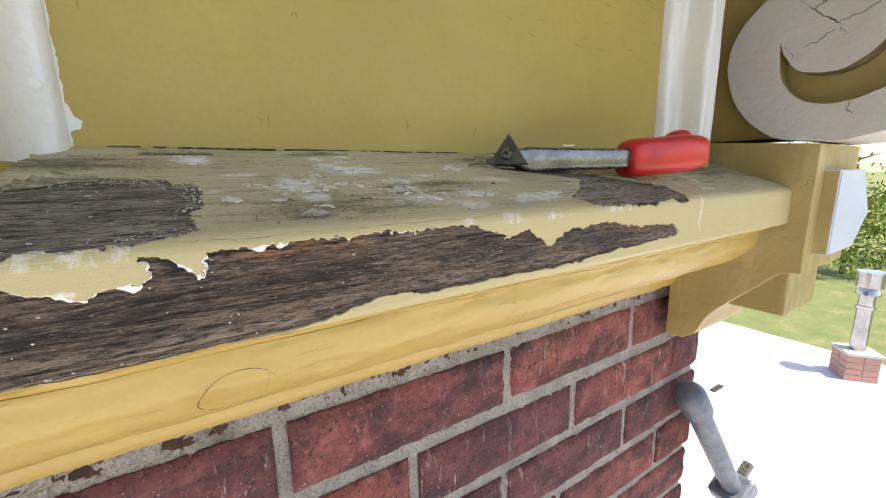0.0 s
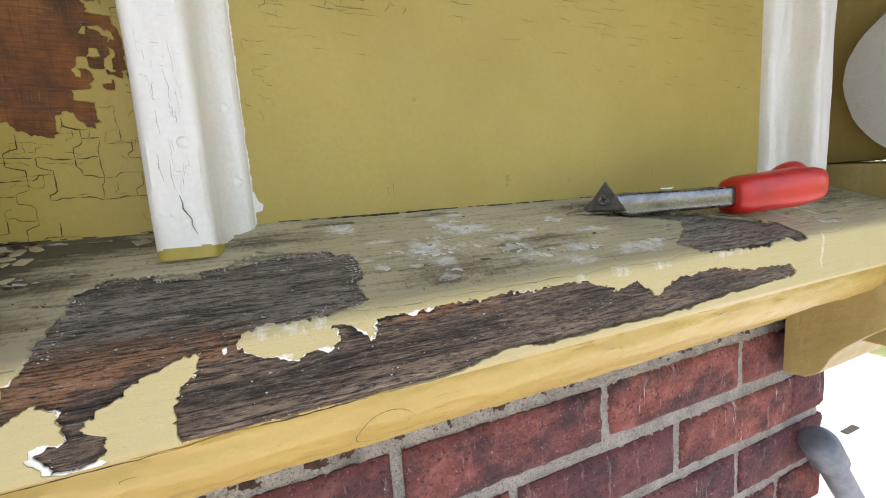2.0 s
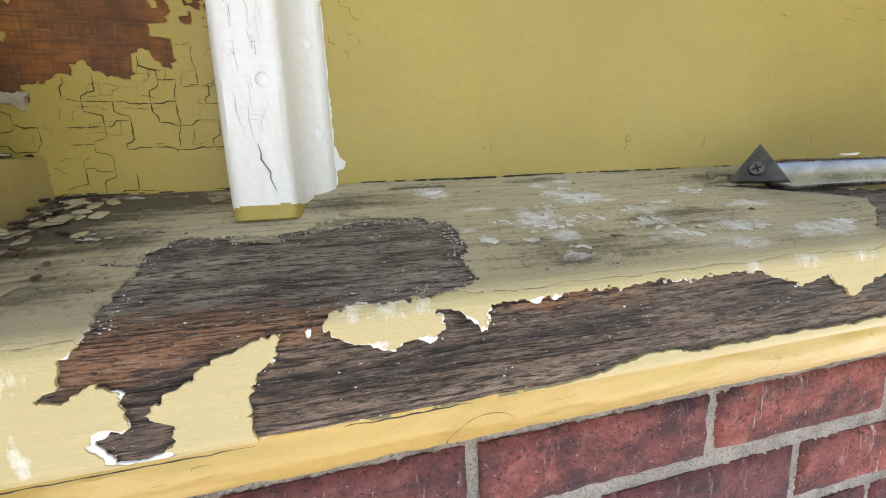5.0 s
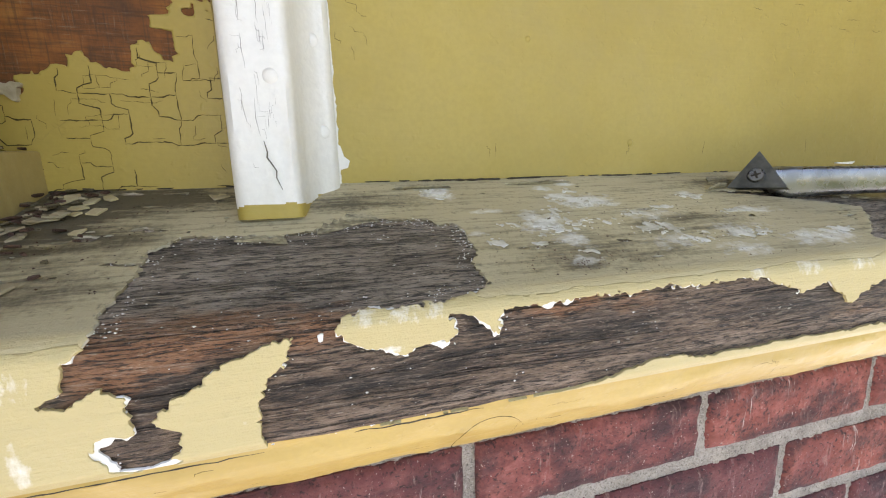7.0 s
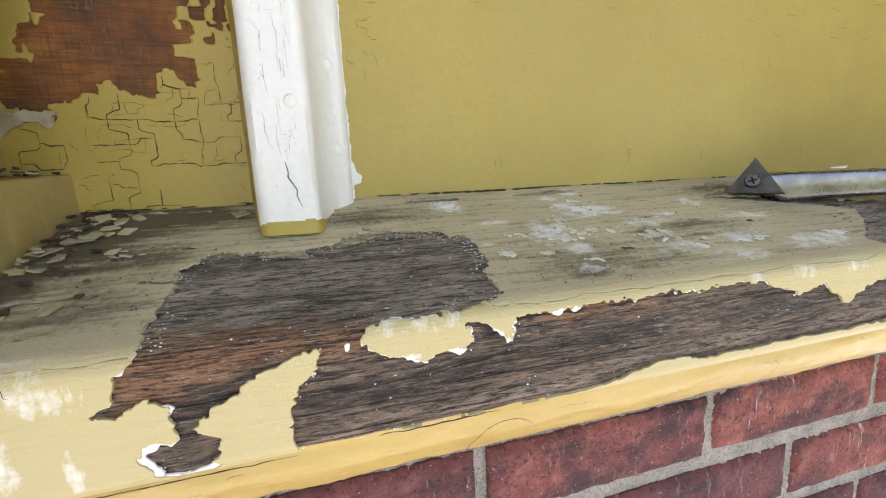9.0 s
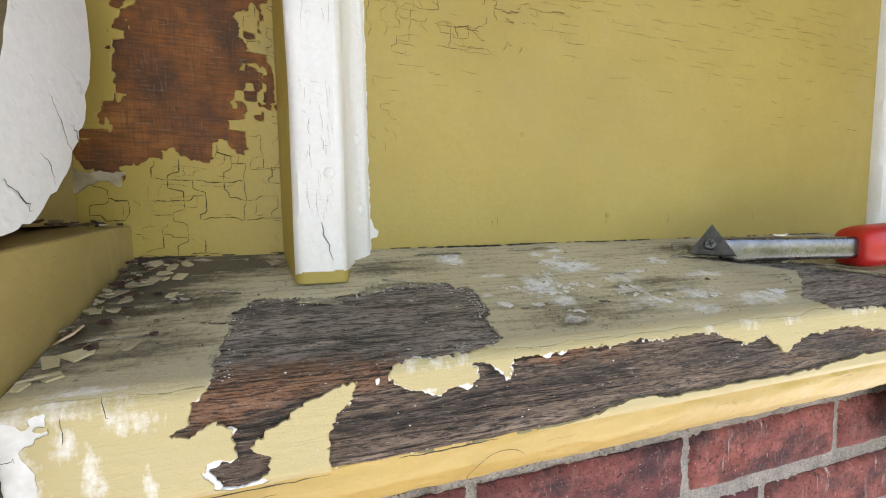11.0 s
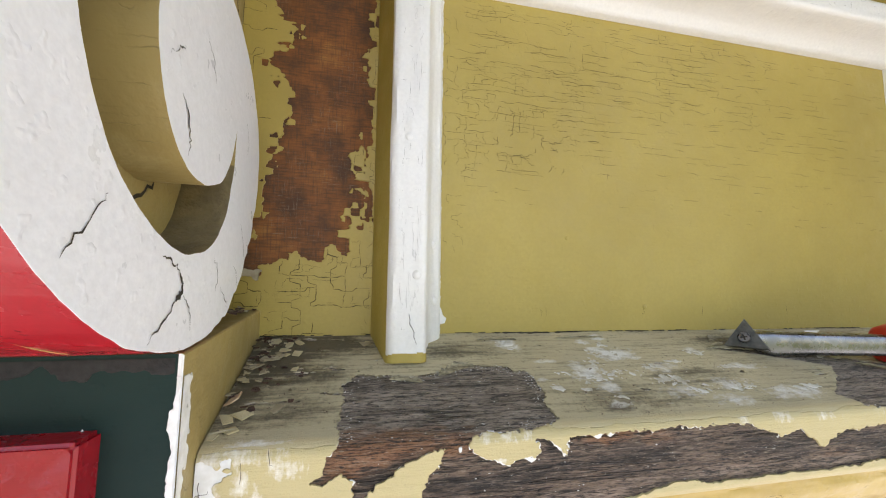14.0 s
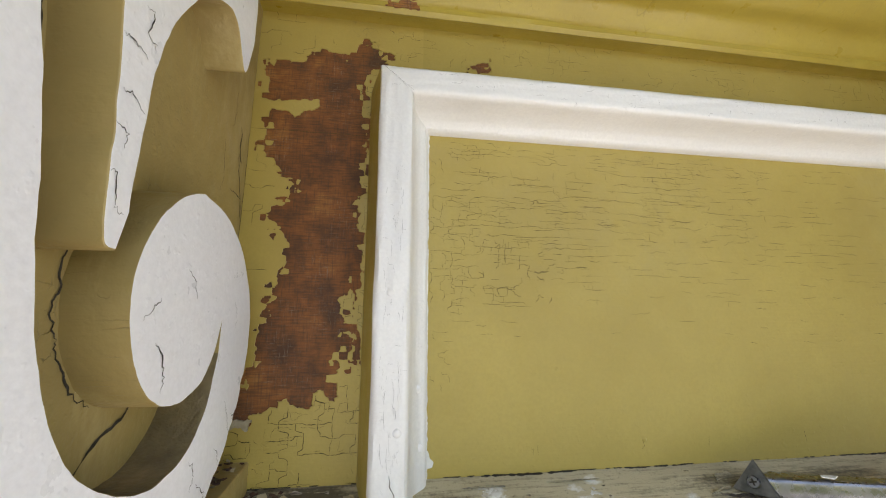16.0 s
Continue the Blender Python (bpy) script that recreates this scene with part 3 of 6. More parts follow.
# ---- the ledge ----
def ledge_run():
    """Section of the ledge as (y, z), from the foot of its front over the rounded lip to the wall."""
    run = [(LIP + 0.002, 5.203), (LIP, 5.206)]
    run += [(LIP, z) for z in np.linspace(5.210, 5.234, 7)]
    cy, cz, r, end = LIP + 0.006, 5.235, 0.006, math.atan(SLOPE)
    for k in range(1, 7):
        a = math.pi - (math.pi / 2 - end) * k / 6
        run.append((cy + r * math.cos(a), cz + r * math.sin(a)))
    y, z = run[-1]
    run += [(yy, z + SLOPE * (yy - y)) for yy in np.linspace(y + 0.008, WALL + 0.004, 14)]
    return run


RUN = np.array(ledge_run())
ALONG = np.concatenate([[0], np.cumsum(np.hypot(*np.diff(RUN, axis=0).T))])
LIP_S = ALONG[11]       # where the lip turns to the top
TOTAL = ALONG[-1]
_d = np.gradient(RUN, axis=0)
_d /= np.hypot(_d[:, 0], _d[:, 1])[:, None]
OUT = np.stack([-_d[:, 1], _d[:, 0]], 1)


def on_ledge(x, s, h):
    y = np.interp(s, ALONG, RUN[:, 0]) + h * np.interp(s, ALONG, OUT[:, 0])
    z = np.interp(s, ALONG, RUN[:, 1]) + h * np.interp(s, ALONG, OUT[:, 1])
    return np.stack([x, y, z], 1)


def s_front(z):
    """Distance along the section of a point on the front, by its height above 5.2 in millimetres."""
    return float(np.interp(5.2 + z / 1000, RUN[:10, 1], ALONG[:10])) * 1000


def s_top(y):
    """The same for a point on the top, by its distance from the lip in millimetres."""
    return float(np.interp(LIP + y / 1000, RUN[12:, 0], ALONG[12:])) * 1000


ledge = thing("window_ledge", "weathered wooden ledge, its yellow paint peeled down to dark bare wood", "ledge", kind="structure")
bm = bmesh.new()
ns, nx = 150, 300
rows = []
for i in range(nx + 1):
    x = LEFT - 0.01 + (RIGHT - LEFT + 0.02) * i / nx
    row = []
    for k in range(ns + 1):
        s = TOTAL * k / ns
        deep = 0.00045 + 0.0007 * noise.fractal((x * 26, s * 520, 1.0), 0.7, 2.0, 3) + 0.0003 * noise.noise((x * 9, s * 120, 5.0))
        row.append(bm.verts.new((x, np.interp(s, ALONG, RUN[:, 0]) - max(0.0, deep) * np.interp(s, ALONG, OUT[:, 0]), np.interp(s, ALONG, RUN[:, 1]) - max(0.0, deep) * np.interp(s, ALONG, OUT[:, 1]))))
    row += [bm.verts.new((x, WALL + 0.03, RUN[-1][1])), bm.verts.new((x, WALL + 0.03, 5.203))]
    rows.append(row)
n = len(rows[0])
for r, q in zip(rows, rows[1:]):
    for k in range(n):
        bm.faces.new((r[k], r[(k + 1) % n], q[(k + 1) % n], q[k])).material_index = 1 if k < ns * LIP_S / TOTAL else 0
bm.faces.new(rows[0])
bm.faces.new(rows[-1])
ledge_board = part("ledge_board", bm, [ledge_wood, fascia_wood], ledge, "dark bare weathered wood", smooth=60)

# outlines of bare wood, in millimetres: x along the ledge, s along its section
F, T = s_front, s_top
PATCH_EDGE = [(-58, F(25)), (-52, F(28)), (-50, F(36)), (-46, T(2)), (-47, T(15)), (-46, T(28)), (-48, T(40)), (-38, T(50)), (-18, T(48)), (-7, T(46)),
     (10, T(50)), (21, T(55)), (49, T(54)), (53, T(48)), (62, T(48)), (62, T(26)), (58, T(20)), (60, T(6)), (50, T(3)), (44, T(1)), (28, T(1.5)), (19, T(1))]
FRONT_EDGE = [(10, F(36)),
     (13, F(32)), (21, F(29)), (27, F(26)), (39, F(28)), (46, F(29)), (45, F(34)), (42, F(39)), (47, F(38)), (53, F(34)), (59, F(28)), (61, F(36)), (63, F(41)),
     (83, F(40)), (109, F(38)), (137, F(39)), (161, F(39)), (177, F(33)), (189, F(28)), (203, F(31)), (219, F(20)), (231, F(27)), (268, F(30)), (300, F(24))]
FOOT_EDGE = [(344, F(22)),
     (353, F(16)), (350, F(13)), (285, F(11)), (232, F(8)), (188, F(8)), (141, F(8)), (125, F(11)), (104, F(7)), (84, F(3.5)), (10, F(2)), (-10, F(2)),
     (-10, F(20)), (-7, F(25)), (-2, F(29)), (0, F(35)), (-11, F(33)), (-17, F(30)), (-22, F(27)), (-28, F(22.5)), (-33, F(20)), (-35.5, F(13)), (-40, F(14)), (-39.5, F(23)), (-44, F(28)), (-52, F(24))]
BARE = [
    PATCH_EDGE + FRONT_EDGE + FOOT_EDGE,
    [(-47, F(12)), (-38, F(17)), (-29, F(14)), (-31, F(8)), (-38, F(4)), (-44, F(5))],
    [(215, T(68)), (240, T(67)), (270, T(62)), (294, T(56)), (343, T(42)), (368, T(20)), (362, F(39)), (352, F(36)), (340, T(1)), (318, F(39)), (256, T(1)), (252, T(14)), (275, T(27)), (292, T(40)), (250, T(57))],
]
# places where the white primer shows
CHIPPED = [[(-110, -5), (-92, -5), (-89, F(16)), (-92, F(28)), (-88, F(35)), (-97, F(40)), (-110, F(44))],
           [(-51, F(11)), (-46, F(17)), (-43, F(12)), (-40, F(8)), (-35, F(7)), (-31, F(7)), (-29, F(4)), (-34, F(2)), (-42, F(1)), (-46, F(5))]]


def paint_field(u, v):
    x, s = u * 1000, v * 1000
    wx = x + 1.9 * fractal(x / 7, s / 3.2, 11) + 1.5 * blocks(x / 1.7, s / 1.2, 17) + 1.0 * value_noise(x / 1.0, s / 0.9, 18)
    ws = s + 1.5 * fractal(x / 6, s / 5, 23) + np.where(s > F(13), 1.0, 0.15) * (1.5 * blocks(x / 1.4, s / 1.5, 29) + 0.4 * value_noise(x / 1.0, s / 0.9, 31))
    bare = np.max([inside(wx, ws, o) for o in BARE], axis=0)
    pits = 5.5 * (fractal(x / 14, s / 4.5, 41) - 0.58 + np.where(x < -48, 0.14, 0))
    pits = np.where((s > LIP_S * 1000 + 6) & (s < TOTAL * 1000 - 7), pits, np.where(s < LIP_S * 1000 + 7, -9, pits - 1.3))
    return -np.maximum(np.maximum(bare, pits), -inside(x, s, [(-140, -50), (900, -50), (900, 400), (-140, 400)]))


def top_paint(u, v):
    edge = (v - LIP_S) * 1000 + 2.5 * fractal(u * 40, v * 40, 3)
    return np.minimum(paint_field(u, v), edge + 1.0)


def front_paint(u, v):
    edge = (v - LIP_S) * 1000 + 2.5 * fractal(u * 40, v * 40, 3)
    x, s = u * 1000, v * 1000
    chipped = [inside(x + 4 * fractal(x / 6, s / 6, 53), s + 4 * fractal(x / 6, s / 6, 57), o) for o in CHIPPED]
    return np.minimum(np.minimum(paint_field(u, v), 1.0 - edge), -np.max(chipped, axis=0))


def primer_field(u, v):
    x, s = u * 1000, v * 1000
    grow = 4.0 * np.clip(fractal(x / 9, s / 6, 61) - 0.12, 0, 0.4) - 0.3
    held = np.minimum(paint_field(u, v) + np.where(x < 90, grow, 0.45 * grow) + np.where((x > 9) & (x < 64) & (s < F(35)), 0.9 * (0.6 + fractal(x / 4, s / 4, 63)), 0) - np.where((s < F(12)) & (x > -20), 2.5, 0), 1000 * (LIP_S + 0.004 - v))
    chip = inside(x + 0.8 * value_noise(x / 1.2, s / 1.2, 67), s, [(6, F(33)), (7.6, F(32.6)), (8.2, F(35.6)), (6.4, F(35))])
    return np.maximum(held, chip)


x0, x1 = LEFT + 0.0005, RIGHT - 0.0005
def film_part(name, data, mats, parent, label):
    for q in mats:
        data.materials.append(q)
    return part(name, data, None, parent, label)


def blots(x, y, spots, seed, ragged=0.5, grain=(7, 3)):
    """Soft ragged blots (x, y, half width, half height, strength) in millimetres, the strongest at each place."""
    rough, best = ragged * fractal(x / grain[0], y / grain[1], seed), np.zeros(x.shape)
    for cx, cy, rx, ry, strength in spots:
        best = np.maximum(best, strength * np.clip(1.25 - np.hypot((x - cx) / rx, (y - cy) / ry) + rough, 0, 1))
    return best


def stain(ob, **layers):
    """Give each vertex the strength of its stains: each layer is a function of x and the distance along the ledge's section, in millimetres."""
    data = ob.data
    co = np.zeros(len(data.vertices) * 3)
    data.vertices.foreach_get("co", co)
    co = co.reshape(-1, 3)
    x = co[:, 0] * 1000
    on_top = co[:, 1] > LIP + 0.003
    s = np.where(on_top, np.interp(co[:, 1], RUN[12:, 0], ALONG[12:]), np.interp(co[:, 2], RUN[:10, 1], ALONG[:10])) * 1000
    for name, field in layers.items():
        data.attributes.new(name, "FLOAT", "POINT").data.foreach_set("value", field(x, s).astype(np.float32))


RUST = [(-28, T(-1), 40, 11, 1.15), (-42, F(30), 16, 9, 0.9), (4, F(34), 16, 6, 0.8), (84, F(37), 26, 6, 1.0), (110, F(33), 16, 6, 0.6), (300, F(24), 40, 7, 0.6), (230, F(16), 24, 5, 0.4)]
CHAR = [(35, F(20), 44, 10, 0.75), (105, F(25), 46, 8, 0.6), (200, F(22), 46, 8, 0.6), (52, F(34), 5, 6, 0.9), (-30, F(25), 16, 4, 0.8), (170, F(26), 40, 9, 0.55), (270, F(20), 40, 8, 0.6), (58, T(18), 10, 16, 0.5), (-40, T(40), 12, 10, 0.6), (-40, F(12), 10, 6, 0.6), (20, T(48), 26, 6, 0.5), (240, T(66), 30, 5, 0.8)]
ASH = [(0, F(6), 20, 4, 0.6), (60, F(8), 50, 4, 0.8), (140, F(12), 60, 4, 0.7), (120, F(9), 30, 3, 0.7), (230, F(12), 50, 3, 0.6), (330, F(14), 26, 3, 0.6), (48, T(30), 8, 3, 0.5)]
stain(ledge_board, rust=lambda x, s: blots(x, s, RUST, 201), char=lambda x, s: blots(x, s, CHAR, 211), ash=lambda x, s: blots(x, s, ASH, 221))

CHALK = [(61, T(78), 10, 8, 0.9), (117, T(79), 7, 4, 0.9), (135, T(86), 6, 5, 1.0), (135, T(63), 18, 9, 1.0), (120, T(70), 8, 4, 0.8), (99, T(44), 14, 12, 0.8), (104, T(30), 10, 8, 0.7), (80, T(57), 11, 3, 0.6),
         (197, T(64), 9, 6, 0.7), (218, T(44), 16, 5, 0.65), (157, T(46), 16, 9, 0.55), (100, T(14), 10, 5, 0.5), (150, T(22), 16, 8, 0.5), (175, T(13), 14, 7, 0.65), (222, T(16), 26, 8, 0.6), (185, T(30), 22, 6, 0.45), (66, T(38), 8, 3, 0.5),
         (392, T(30), 5, 20, 0.5), (430, T(34), 4, 16, 0.5), (-82, T(3), 14, 4, 0.6)]
SOIL = [(-88, T(70), 36, 42, 0.8), (-70, T(84), 56, 18, 0.8), (-94, T(36), 14, 30, 0.7), (-60, T(52), 16, 14, 0.5), (20, T(72), 34, 10, 0.55), (110, T(18), 40, 14, 0.45), (100, T(12), 14, 6, 0.6), (170, T(36), 40, 12, 0.35), (240, T(74), 40, 14, 0.55), (320, T(76), 60, 10, 0.5), (-72, T(24), 22, 10, 0.45), (470, T(60), 90, 40, 0.45)]
SMEARS = [(-96, F(20), 7, 24, 0.8), (-84, F(28), 6, 9, 0.6), (-78, F(20), 4, 12, 0.55), (-68, F(32), 8, 5, 0.5), (-64, F(10), 3, 9, 0.45), (-86, F(38), 12, 3, 0.55), (20, F(37), 8, 1.6, 0.36), (30, F(38), 7, 1.6, 0.4), (40, F(39), 6, 1.4, 0.36), (25, F(28), 7, 1.4, 0.6),
          (165, F(39), 8, 1.5, 0.45), (192, F(36), 12, 2.5, 0.36), (225, F(36), 14, 3, 0.3), (280, F(37), 20, 4, 0.4), (382, F(24), 3, 16, 0.5)]


def near_lip(x, s):
    return np.clip(1.1 - (s - LIP_S * 1000) / 7, 0, 1)


def no_stain(x, s):
    return 0 * x


top_film = film_part("top_paint_film", film(x0, x1, LIP_S - 0.006, TOTAL - 0.0014, 0.0009, top_paint, on_ledge, 0.0007, 0.0, 1), [ledge_paint, torn_edge], ledge, "dirty olive paint film, flaking")
stain(top_film, chalk=lambda x, s: blots(x, s, CHALK, 231, 0.6, (6, 4)), soil=lambda x, s: np.maximum(0.2 * np.clip((s - T(6)) / 8, 0, 1) + blots(x, s, SOIL, 241, 0.6, (16, 4)), np.clip(1 - (TOTAL * 1000 - s) / 7, 0, 1)), clean=near_lip)
front_film = film_part("front_paint_film", film(x0, x1, 0.0005, LIP_S + 0.006, 0.0007, front_paint, on_ledge, 0.0008, 0.0, 0), [fascia_paint, white_primer], ledge, "pale yellow paint film with torn edges")
stain(front_film, chalk=lambda x, s: blots(x, s, SMEARS, 251, 0.6, (4, 9)), soil=no_stain, clean=near_lip)
film_part("primer_film", film(x0, x1, 0.0005, LIP_S + 0.004, 0.0008, primer_field, on_ledge, 0.0004), [white_primer], ledge, "white primer showing at the torn edges")

# bed moulding under the ledge
bed = [(0.200, 5.2035), (0.199, 5.196), (0.203, 5.193)] + [tuple(p) for p in spline([(0.203, 5.193), (0.206, 5.178), (0.222, 5.160), (0.246, 5.147), (0.268, 5.139), (0.276, 5.131)], 7)] + \
      [(0.281, 5.130), (0.283, 5.122), (0.288, 5.114), (0.296, 5.1095), (0.312, 5.109), (0.33, 5.15), (0.33, 5.2035)]
moulding = part("bed_moulding", sweep(bed, LEFT - 0.02, RIGHT + 0.02, 320, 0.0012, closed=True, fine=0.0007), mould_paint, smooth=40)
BED = np.array(bed[2:-4])
BED_S = np.concatenate([[0], np.cumsum(np.hypot(*np.diff(BED, axis=0).T))]) * 1000
tagged(moulding, "ochre yellow painted bed moulding under the ledge", "moulding", kind="structure")


# ---- the frieze wall ----
frieze = thing("wall_frieze", "olive yellow painted frieze boards with crazed paint", "wall", kind="structure")
part("panel_board", box(0.0, WALL, 5.25, 0.50, WALL + 0.03, 5.56), wall_paint, frieze)
part("stile_board", box(-0.30, WALL, 5.25, 0.0, WALL + 0.03, 5.88), bare_panel, frieze, "bare red-brown wood")
part("end_board", box(0.50, WALL, 5.25, CORNER, WALL + 0.03, 5.88), wall_paint, frieze)
part("rail_board", box(0.0, WALL, 5.56, 0.50, WALL + 0.03, 5.88), bare_panel, frieze, "bare red-brown wood")

# the bare places, millimetres from x = 0 and z = 5.3
STRIPPED = [
    [(-115, 289), (-115, 263), (-110, 229), (-114, 210), (-96, 192), (-85, 184), (-93, 172), (-109, 158), (-90, 139), (-89, 123), (-97, 102), (-103, 82), (-103, 63), (-109, 48),
     (-112, 35), (-126, 32), (-124, 14), (-104, 14), (-98, 22), (-92, 25), (-83, 25), (-72, 30), (-66, 26), (-55, 35), (-47, 22), (-48, 35), (-52, 40), (-49, 52), (-44, 70), (-38, 82), (-45, 92),
     (-39, 107), (-34, 124), (-38, 164), (-32, 187), (-38, 215), (-32, 233), (-40, 276), (-16, 305), (-37, 316), (-48, 300), (-60, 305), (-78, 306), (-91, 294)],
    [(50, 299), (70, 309), (72, 299)], [(-42, 74), (-36, 72), (-36, 47), (-41, 48)], [(-34, 70), (-29, 68), (-29, 48), (-34, 52)],
]


# a torn scrap of old paint low on the bare wood
TORN = [(-127, 12), (-121, 18), (-113, 16), (-108, 17), (-102, 15), (-104, 9), (-110, 12), (-117, 10), (-123, 6)]


def torn_field(u, v):
    x, z = u * 1000, (v - 5.3) * 1000
    return inside(x + 2.5 * fractal(x / 4, z / 4, 171), z + 2.5 * fractal(x / 4, z / 4, 173), TORN)


# a strip of paint left across the bare wood
TONGUE = [(-122, 258), (-112, 254), (-98, 255), (-73, 258), (-73, 250), (-84, 246), (-90, 240), (-95, 246), (-113, 247), (-122, 246)]


def on_wall(x, z, h):
    return np.stack([x, np.full(len(x), WALL) - h, z], 1)


def strip_field(u, v):
    x, z = u * 1000, (v - 5.3) * 1000
    wx = x + 12 * blocks(x / 6.5, z / 5.0, 71) + 1.6 * blocks(x / 3.1, z / 2.8, 72) + 0.5 * fractal(x / 3, z / 3, 73)
    wz = z + 10 * blocks(x / 5.7, z / 5.4, 79) + 1.6 * blocks(x / 2.9, z / 2.6, 80) + 0.5 * fractal(x / 3, z / 3, 83)
    bare = np.max([inside(wx, wz, o) for o in STRIPPED], axis=0)
    tongue = inside(x + 2 * blocks(x / 3, z / 3, 85), z + 2 * blocks(x / 3, z / 3, 86), TONGUE)
    return -np.minimum(bare, -tongue)


ob = part("stile_paint_film", film(-0.128, 0.011, 5.262, 5.66, 0.0011, strip_field, on_wall, 0.0008), None, frieze, "olive paint crazed into small squares")
ob.data.materials.append(strip_paint_bright)
ob = part("rail_paint_film", film(0.011, 0.565, 5.56, 5.66, 0.0022, strip_field, on_wall, 0.0008), None, frieze, "olive paint with fine cracks")
ob.data.materials.append(wall_paint)

film_part("torn_scrap", film(-0.1285, -0.099, 5.303, 5.321, 0.0007, torn_field, on_wall, 0.0022), [old_flake], frieze, "torn pale scrap of old paint")

# the moulded panel frame, mitred at its top corners
FACE = 0.238
frame_run = [(0.0, WALL), (0.0, FACE + 0.004), (0.0010, FACE + 0.0014), (0.0032, FACE), *[(0.0055 + 0.0021 * k, FACE) for k in range(8)], (0.0222, FACE + 0.0003), (0.0236, FACE + 0.0014), (0.0246, FACE + 0.0038)] + \
            [tuple(p) for p in spline([(0.0250, FACE + 0.0065), (0.0268, FACE + 0.018), (0.0312, FACE + 0.0265), (0.0370, FACE + 0.031)], 5)] + [(0.0390, FACE + 0.0335), (0.0395, WALL)]
FX0, FX1, FZ0, FZ1 = -0.0235, 0.517, 5.262, 5.5685


def frame_side(kind):
    """One length of the frame: left and right stand on the ledge, top runs between their mitres."""
    bm = bmesh.new()
    rows = []
    steps = 90
    for i in range(steps + 1):
        t = i / steps if kind == "top" else (i / 30 * 0.07 if i < 30 else 0.07 + 0.93 * (i - 30) / (steps - 30))
        row = []
        for k, (u, y) in enumerate(frame_run):
            if kind == "left" and k == 0:
                u -= 0.0082
            if kind == "top":
                p = Vector((FX0 + u + (FX1 - FX0 - 2 * u) * t, y, FZ1 - 0.88 * u))
            else:
                z = FZ0 + (FZ1 - 0.88 * max(0.0, u) - FZ0) * t
                p = Vector((FX0 + u if kind == "left" else FX1 - u, y, z))
            w = 0.0012 * noise.noise((p.x * 26 + k * 0.3, k * 0.4, p.z * 26)) * (1 if k not in (0, len(frame_run) - 1) else 0)
            p.y += w
            if kind == "top":
                p.y -= 0.6 * w
            else:
                p.x += 0.5 * w + 0.0009 * noise.noise((1.7, 4, p.z * 9))
            row.append(bm.verts.new(p))
        rows.append(row)
    for r, q in zip(rows, rows[1:]):
        for k in range(len(frame_run) - 1):
            f = bm.faces.new((r[k], r[k + 1], q[k + 1], q[k]))
            c = f.calc_center_median()
            base = 5.2675 + 0.0026 * noise.noise((c.x * 160, 1, 2)) + (0.002 if c.x > 0.006 else 0)
            f.material_index = 1 if k == 0 or (kind != "top" and c.z < base) else 0
    bm.faces.new(rows[0])
    bm.faces.new(rows[-1])
    return bm


panel_frame = thing("panel_frame", "white moulded wooden frame round the yellow panel, paint chipped", "trim", kind="structure")
for kind in ("left", "right", "top"):
    part("moulded_length", frame_side(kind), [white_paint, wall_paint], panel_frame, smooth=38)


def nail(parent, x, y, z, r=0.0028, mat=white_paint):
    bm = bmesh.new()
    bmesh.ops.create_uvsphere(bm, u_segments=12, v_segments=6, radius=1, matrix=pose(x, y, z, 90, 0, 0) @ Matrix.Diagonal((r, r, r * 0.35, 1)))
    part("nail_head", bm, mat, parent, smooth=60)


for x, y, z in ((0.0085, 0.2655, 5.3355), (0.0105, 0.2665, 5.2975), (-0.006, 0.238, 5.314), (-0.012, 0.238, 5.40)):
    nail(panel_frame, x, y, z)
nail(frieze, 0.117, WALL, 5.346, 0.0016, wall_paint)
nail(frieze, 0.185, WALL, 5.293, 0.002, wall_paint)

def lap_field(u, v):
    x, z = u * 1000, (v - 5.3) * 1000
    edge = 16.7 + 0.8 * fractal(x * 0 + 3, z / 7, 141) + 0.5 * value_noise(x / 1.2, z / 1.5, 143)
    flap = inside(x, z, [(14.5, -20), (20.5, -18.5), (21.6, -15), (19.0, -13), (17.6, -8), (14.5, -6)])
    return np.maximum(edge - x, flap)


film_part("paint_lap", film(0.0150, 0.025, 5.272, 5.536, 0.0006, lap_field, on_wall, 0.0006), [white_paint], panel_frame, "ragged lap of white paint on the panel")


# fine open cracks in the old paint, drawn as flat dark slivers
def jagged(rnd, u, v, length, level, jog=0.3):
    """A crack that runs along the grain (level) or down, in short straight pieces with sudden jogs. In millimetres."""
    run, gone, way = [(u, v)], 0.0, rnd.choice((-1, 1))
    while gone < length:
        step = rnd.uniform(0.7, 2.4)
        a, c = way * step, rnd.gauss(0, 0.12 * step)
        if rnd.random() < jog:
            a, c = way * 0.25, rnd.choice((-1, 1)) * rnd.uniform(0.4, 1.6)
        u, v = (u + a, v + c) if level else (u + c, v + a)
        run.append((u, v))
        gone += step
    return run


